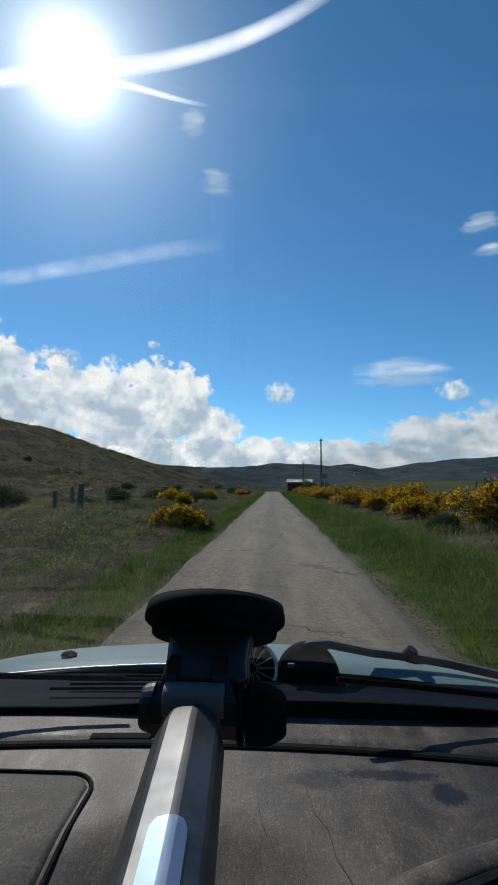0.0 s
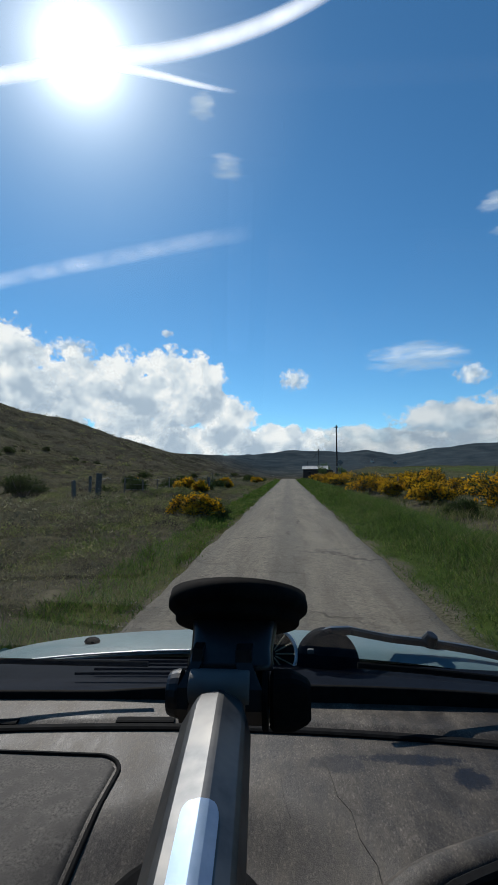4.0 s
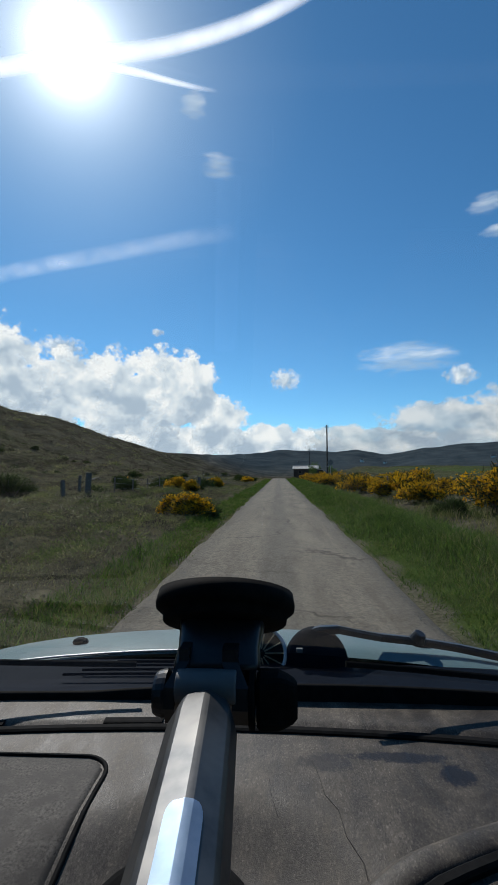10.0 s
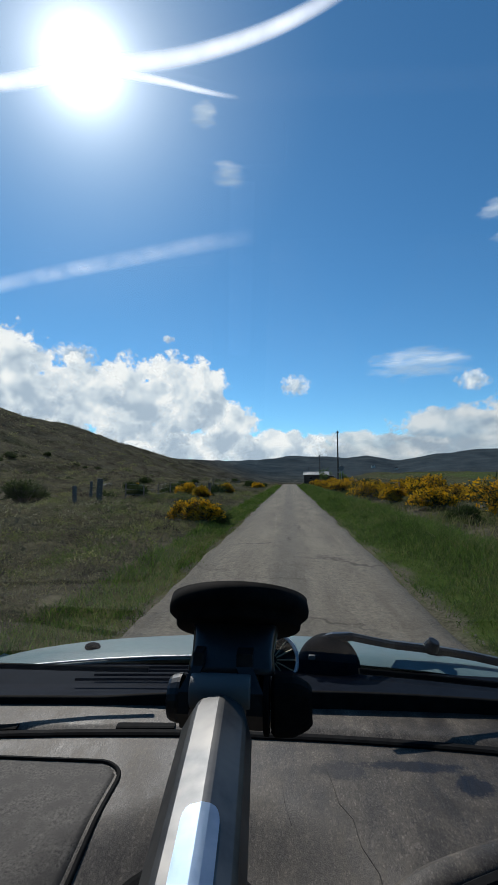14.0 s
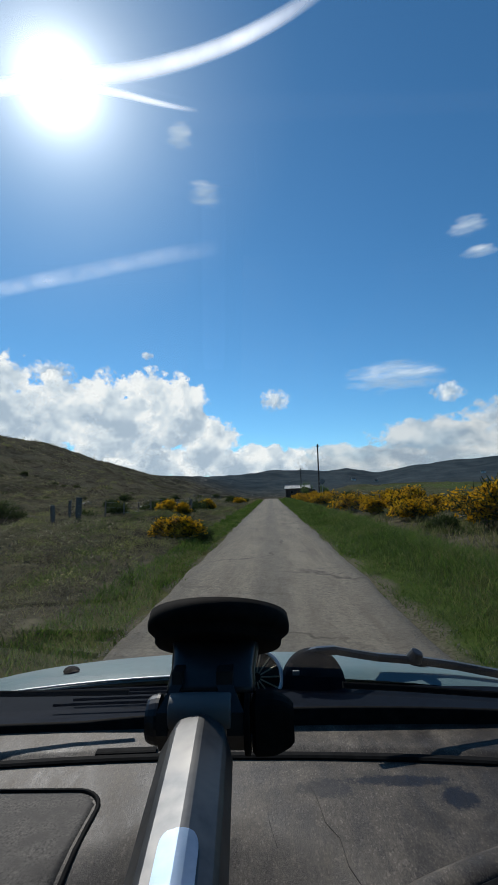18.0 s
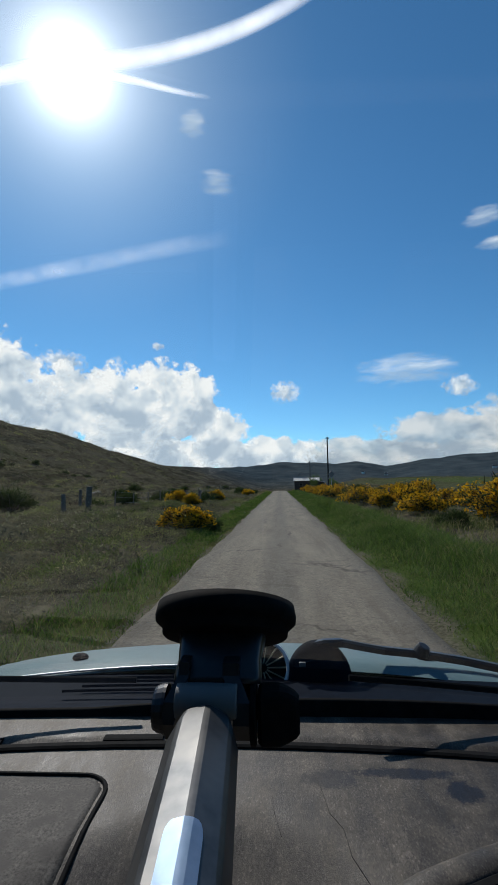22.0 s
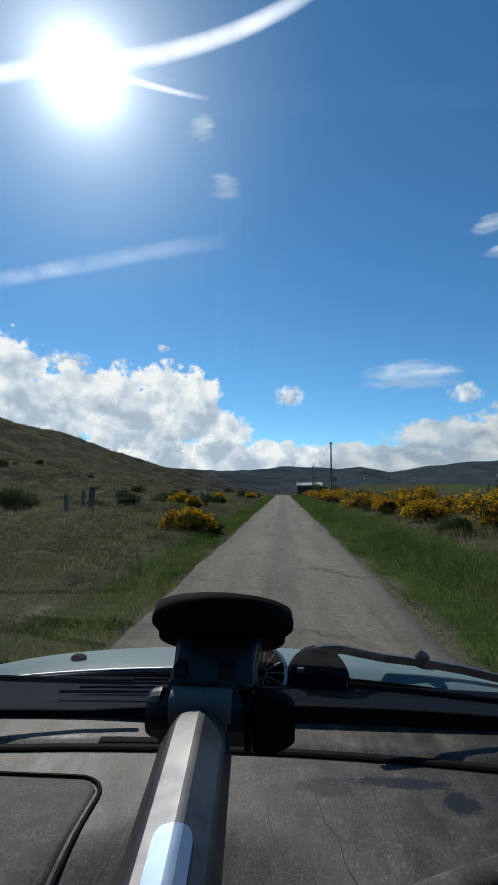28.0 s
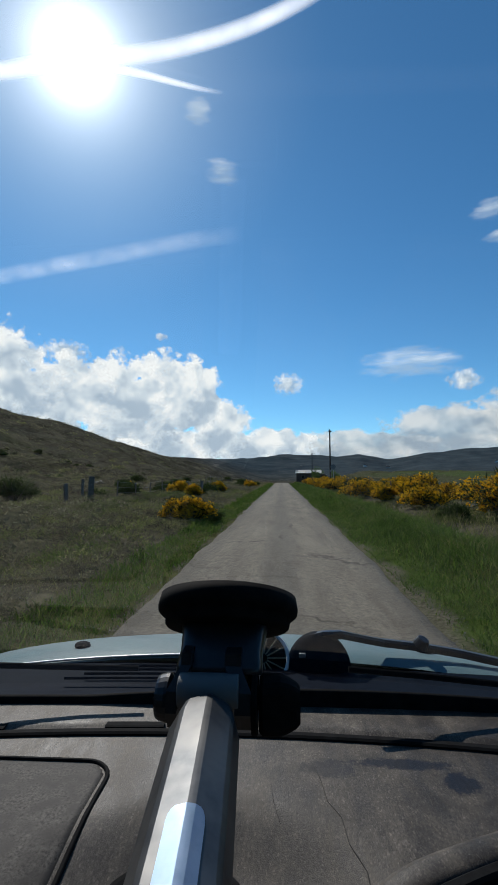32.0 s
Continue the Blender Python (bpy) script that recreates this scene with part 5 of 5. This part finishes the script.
# ---- poles, fences, signs ----
def build_pole(x, y, high, turn=0):
    pole = thing("utility_pole", "tall dark timber utility pole with insulators", "utility pole", "poles", ground_pose(x, y, turn))
    part("shaft", tube((0, 0, -0.6), (0, 0, high), 0.13, 0.095, 14, bevel=0.01), TARRED, pole, "", True)
    arm = part("crossarm", box((0.5, 0.09, 0.11), (0, -0.13, high - 0.35), 0.01), TARRED, pole)
    for dx in (-0.19, 0.19):
        part("insulator", tube((dx, -0.13, high - 0.3), (dx, -0.13, high - 0.13), 0.04, 0.025, 10, bevel=0.008), CHROME, arm)
    part("plate", box((0.16, 0.01, 0.2), (0, -0.135, 2.2), 0.002), STEEL, pole)
    return pole


def build_wire(name, a, b, sag, r, material, group):
    pts = [Vector(a).lerp(Vector(b), t) - Vector((0, 0, sag * 4 * t * (1 - t))) for t in np.linspace(0, 1, 17)]
    ob = part(name, strip(pts, r * 2, r * 2), material)
    return tagged(ob, "thin dark overhead wire between poles", "wire", group)


def build_poles():
    spots = [(7.4, 74, 8.6), (8.8, 140, 8.8), (9.4, 235, 8.6), (-9.5, -58, 8.0)]
    for x, y, h in spots:
        build_pole(x, y, h)
    tops = [(x, y - 0.13, float(land(x, y)) + h - 0.13) for x, y, h in spots]
    for k in (0, 1):
        for dx in (-0.19, 0.19):
            a, b = tops[k], tops[k + 1]
            build_wire("overhead_wire", (a[0] + dx, a[1], a[2]), (b[0] + dx, b[1], b[2]), 0.9, 0.008, RUBBER, "overhead wires")


def build_fence(name, line, spacing, label):
    """Stock fence: rough posts and strained wires."""
    fence = thing(name, label, "fence")
    pts = []
    for (x0, y0), (x1, y1) in zip(line, line[1:]):
        n = max(int(math.hypot(x1 - x0, y1 - y0) / spacing), 1)
        pts += [(x0 + (x1 - x0) * k / n, y0 + (y1 - y0) * k / n) for k in range(n)]
    r = np.random.RandomState(len(pts))
    tops = []
    for k, (x, y) in enumerate(pts):
        z = float(land(x, y))
        h = 1.08 + 0.1 * r.rand()
        lean = Vector((0.05 * r.randn(), 0.05 * r.randn(), 0))
        part("post", tube((x, y, z - 0.3), Vector((x, y, z + h)) + lean, 0.05, 0.045, 8, bevel=0.006), WOOD, fence)
        tops.append((Vector((x, y, z)), Vector((x, y, z + h)) + lean))
    for level in (0.35, 0.65, 0.95):
        part("wire", strip([a.lerp(b, level) + Vector((0.055, 0, 0)) for a, b in tops], 0.007, 0.007), STEEL, fence)
    return fence


def build_sign(x, y, high, plate, label):
    sign = thing("road_sign", label, "road sign", "road signs", ground_pose(x, y, 4))
    part("post", tube((0, 0, -0.3), (0, 0, high), 0.038, 0.038, 14, bevel=0.004), STEEL, sign, "grey steel post", True)
    bm = bmesh.new()
    if plate == "diamond":
        box((0.62, 0.02, 0.62), (0, -0.05, high - 0.35), 0.006, bm=bm, turn=Matrix.Rotation(radians(45), 4, "Y"))
    else:
        box((0.66, 0.02, 0.72), (0, -0.05, high - 0.32), 0.006, bm=bm)
    face = part("plate", bm, SIGNGREY, sign, "plain grey sign plate")
    for dz in (0.2, 0.5):
        part("clamp", box((0.3, 0.03, 0.04), (0, -0.02, high - dz), 0.006), STEEL, face)
    return sign


def build_rocks():
    r = np.random.RandomState(11)
    spots = [(8.2, 20.5, 0.35), (6.4, 17.5, 0.2), (-6.8, 24.0, 0.3), (-7.8, 31, 0.4), (4.2, 58, 0.25), (-13, 40, 0.6), (-24, 62, 0.9), (14, 47, 0.5)]
    for x, y, s in spots:
        bm = bmesh.new()
        bmesh.ops.create_icosphere(bm, subdivisions=3, radius=s)
        o = Vector(r.rand(3) * 50)
        for v in bm.verts:
            v.co *= 1 + 0.45 * noise.noise(v.co * (1.6 / s) + o) + 0.12 * noise.noise(v.co * (5 / s) + o)
            v.co.z *= 0.55
        ob = part("rock", bm, ROCK, None, "", True)
        ob.matrix_world = ground_pose(x, y, r.rand() * 360, s * 0.12)
        tagged(ob, "grey lichened boulder half sunk in the heather", "rock", "boulders")


def build_hut(x, y, turn):
    """A low boarded hut with a pale sheet roof and a lean-to."""
    hut = thing("hut", "low dark boarded hut with a pale corrugated roof", "hut", m=ground_pose(x, y, turn))
    w, d, h = 5.4, 3.4, 2.2
    shell = bmesh.new()
    box((w, d, h + 0.5), (0, 0, h / 2 - 0.25), bm=shell)
    wall = part("wall", shell, TARRED, hut, "dark stained boards")
    for k in range(27):
        part("board", box((0.17, 0.03, h), (-w / 2 + 0.1 + 0.2 * k, -d / 2 - 0.012, h / 2), 0.004), TARRED, wall)
    for s in (-1, 1):
        rows = []
        for q in (0, 1):
            rows.append([(-w / 2 - 0.25 + (w + 0.5) * k / 84, s * (d / 2 + 0.25) * (1 - q), h - 0.02 + 0.75 * q + 0.025 * math.cos(k * math.pi / 1.5)) for k in range(85)])
        bm = loft(rows)
        bmesh.ops.solidify(bm, geom=bm.faces[:], thickness=0.02)
        part("roof_sheet", bm, ROOFING, hut, "pale grey corrugated roof sheet")
    for s in (-1, 1):
        gable = bmesh.new()
        vs = [gable.verts.new((s * (w / 2 - 0.05), yy, zz)) for yy, zz in ((-d / 2, h), (d / 2, h), (0, h + 0.72))]
        gable.faces.new(vs)
        bmesh.ops.solidify(gable, geom=gable.faces[:], thickness=0.06)
        part("gable", gable, TARRED, hut)
    part("ridge", box((w + 0.5, 0.2, 0.05), (0, 0, h + 0.75), 0.02), ROOFING, hut)
    door = part("door", box((0.8, 0.05, 1.9), (1.5, -d / 2 - 0.05, 0.95), 0.008), WOOD, hut, "pale weathered door")
    part("handle", box((0.04, 0.05, 0.14), (1.2, -d / 2 - 0.09, 1.0), 0.008), STEEL, door)
    win = part("window", box((0.7, 0.05, 0.6), (-1.2, -d / 2 - 0.05, 1.35), 0.006), WOOD, hut)
    part("pane", box((0.58, 0.02, 0.48), (-1.2, -d / 2 - 0.075, 1.35)), RUBBER, win)
    lean = part("lean_to", box((1.3, 2.4, 2.2), (w / 2 + 0.66, 0.2, 0.85), 0.01), TARRED, hut)
    part("lean_to_roof", box((1.6, 2.8, 0.05), (w / 2 + 0.7, 0.2, 1.99), 0.01, turn=Matrix.Rotation(radians(6), 4, "Y")), ROOFING, lean)
    return hut


def build_gravel():
    """Loose chippings swept to the edges of the tarmac."""
    r = np.random.RandomState(77)
    n = 6500
    side = r.randint(0, 2, n) * 2 - 1
    x = np.where(side < 0, -1.55, 1.5) + side * (r.randn(n) * 0.12)
    y = 2.5 + 70 * r.rand(n) ** 1.8
    on = np.abs(x + 0.05) < 1.45
    z = np.where(on, road_height(y) + 0.012, np.maximum(land(x, y) + 0.004, -0.05))
    s = (0.004 + 0.009 * r.rand(n) ** 2) * (1 + 0.02 * y)
    base = np.array([[1, 0, 0], [-0.5, 0.87, 0], [-0.5, -0.87, 0], [0.1, 0.1, 0.8]])
    a = r.rand(n) * math.tau
    rot = np.stack([np.stack([np.cos(a), -np.sin(a), a * 0], -1), np.stack([np.sin(a), np.cos(a), a * 0], -1), np.stack([a * 0, a * 0, a * 0 + 1], -1)], 1)
    p = np.einsum("nij,kj->nki", rot, base) * s[:, None, None] + np.stack([x, y, z], -1)[:, None]
    f = np.array([[0, 1, 3], [1, 2, 3], [2, 0, 3]])
    faces = (np.arange(n)[:, None, None] * 4 + f[None]).reshape(-1, 3)
    ob = part("gravel", arrays("gravel", p.reshape(-1, 3), faces), ROCK)
    tagged(ob, "loose grey chippings along the tarmac edges", "gravel", kind="stuff")


build_grass()
build_gravel()
build_hut(6.2, 112, -6)
build_heath()
build_hummocks()
build_gorse()
build_poles()
build_rocks()
build_sign(6.7, 63, 3.1, "diamond", "grey back of a diamond road sign on a steel post")
build_fence("field_fence", [(-10.5, 30), (-10.2, 60), (-9.6, 96)], 3.4, "wire stock fence on weathered posts across the heath")
build_fence("roadside_fence", [(7.6, 34), (6.2, 60), (5.8, 90), (5.9, 150)], 3.2, "wire stock fence on weathered posts beside the lane")
tree = shrub_template(2, 3.0)
put(tree, 7.6, 108, 20, 1.0)
for x, y, s in ((8.8, 118, 1.25), (8.0, 128, 0.9), (9.4, 140, 1.3), (10.5, 96, 0.8)):
    put(copy_thing(tree, Matrix()), x, y, 90 * s, s)


def build_bracken():
    """Light green bracken and ferns in the lee of the verge."""
    r = np.random.RandomState(55)
    vs, fs, off = [], [], 0
    for cx, cy, n, w in ((-3.7, 8.5, 60, 0.8), (-4.6, 12, 80, 1.2), (-6.5, 17, 90, 1.6), (-5.2, 23, 70, 1.3), (-8.8, 27, 90, 2.2), (4.6, 9.5, 50, 0.9), (5.6, 16, 60, 1.2), (4.4, 24, 60, 0.9), (-12, 36, 90, 3.0), (7.6, 31, 60, 1.6), *[(-3.4 - 11 * r.rand(), 7 + 40 * r.rand(), 50, 0.6 + 1.4 * r.rand()) for _ in range(12)]):
        x, y = cx + r.randn(n) * w * 0.5, cy + r.randn(n) * w * 0.8
        v, f = tussocks(n, x, y, 0.16 + 0.18 * r.rand(n), 300 + int(cy), 100, 0.085)
        vs.append(v), fs.append(f + off)
        off += len(v)
    ob = part("bracken", arrays("bracken", np.concatenate(vs), np.concatenate(fs)), FERN)
    tagged(ob, "patches of fresh light green bracken among heather", "bracken", kind="stuff")


def build_gate_post(x, y, high, lean, stone):
    post = thing("gate_post", "old grey stone gatepost standing in the heather" if stone else "weathered timber post standing in the heather", "post", "posts", ground_pose(x, y, lean * 9) @ Matrix.Rotation(radians(lean), 4, "Y"))
    shaft = part("shaft", box((0.3, 0.22, high + 0.4) if stone else (0.16, 0.16, high + 0.4), (0, 0, high / 2 - 0.2), 0.03, 2), ROCK if stone else WOOD, post)
    for z in (0.4, 0.8):
        part("staple", box((0.02, 0.02, 0.06), (0, -0.12 if stone else -0.088, z), 0.004), STEEL, shaft)


def build_house(x, y, turn, w):
    """A small white farmhouse far off."""
    d, h = 6.0, 4.6
    house = thing("farmhouse", "small white farmhouse with slate roof on the far hillside", "house", "far houses", ground_pose(x, y, turn))
    wall = part("wall", box((w, d, h + 2), (0, 0, h / 2 - 1)), RENDERED, house)
    for s in (-1, 1):
        g = bmesh.new()
        f = g.faces.new([g.verts.new(p) for p in ((s * (w / 2 - 0.01), -d / 2, h), (s * (w / 2 - 0.01), d / 2, h), (s * (w / 2 - 0.01), 0, h + 2.6))])
        bmesh.ops.solidify(g, geom=[f], thickness=0.25 * s)
        part("gable", g, RENDERED, house)
        bm = loft([[(-w / 2 - 0.3, s * (d / 2 + 0.35), h - 0.3), (w / 2 + 0.3, s * (d / 2 + 0.35), h - 0.3)], [(-w / 2 - 0.3, 0, h + 2.72), (w / 2 + 0.3, 0, h + 2.72)]])
        bmesh.ops.solidify(bm, geom=bm.faces[:], thickness=0.15)
        slope = part("roof", bm, SLATE, house)
        part("chimney", box((0.8, 0.7, 1.6), (s * (w / 2 - 0.5), 0, h + 3.0), 0.05), RENDERED, slope)
    for k in range(-2, 3):
        for z in (1.3, 3.4):
            if k == 0 and z < 2:
                continue
            win = part("window", box((0.9, 0.12, 1.2), (k * w / 5.6, -d / 2 - 0.03, z), 0.02), WOOD, wall)
            part("pane", box((0.76, 0.04, 1.04), (k * w / 5.6, -d / 2 - 0.09, z)), RUBBER, win)
    part("door", box((1.0, 0.14, 2.1), (0, -d / 2 - 0.04, 1.05), 0.02), TARRED, wall)


build_bracken()
for x, y, high, lean, stone in ((-10.4, 25.5, 1.25, 3, True), (-9.9, 21.5, 1.2, -4, False), (-5.6, 33.0, 1.1, 5, False), (-11.5, 27.0, 1.1, 2, False)):
    build_gate_post(x, y, high, lean, stone)
for x, y, turn, w in ((272, 1590, 8, 12), (345, 1585, -14, 11), (640, 1470, -20, 13)):
    build_house(x, y, turn, w)
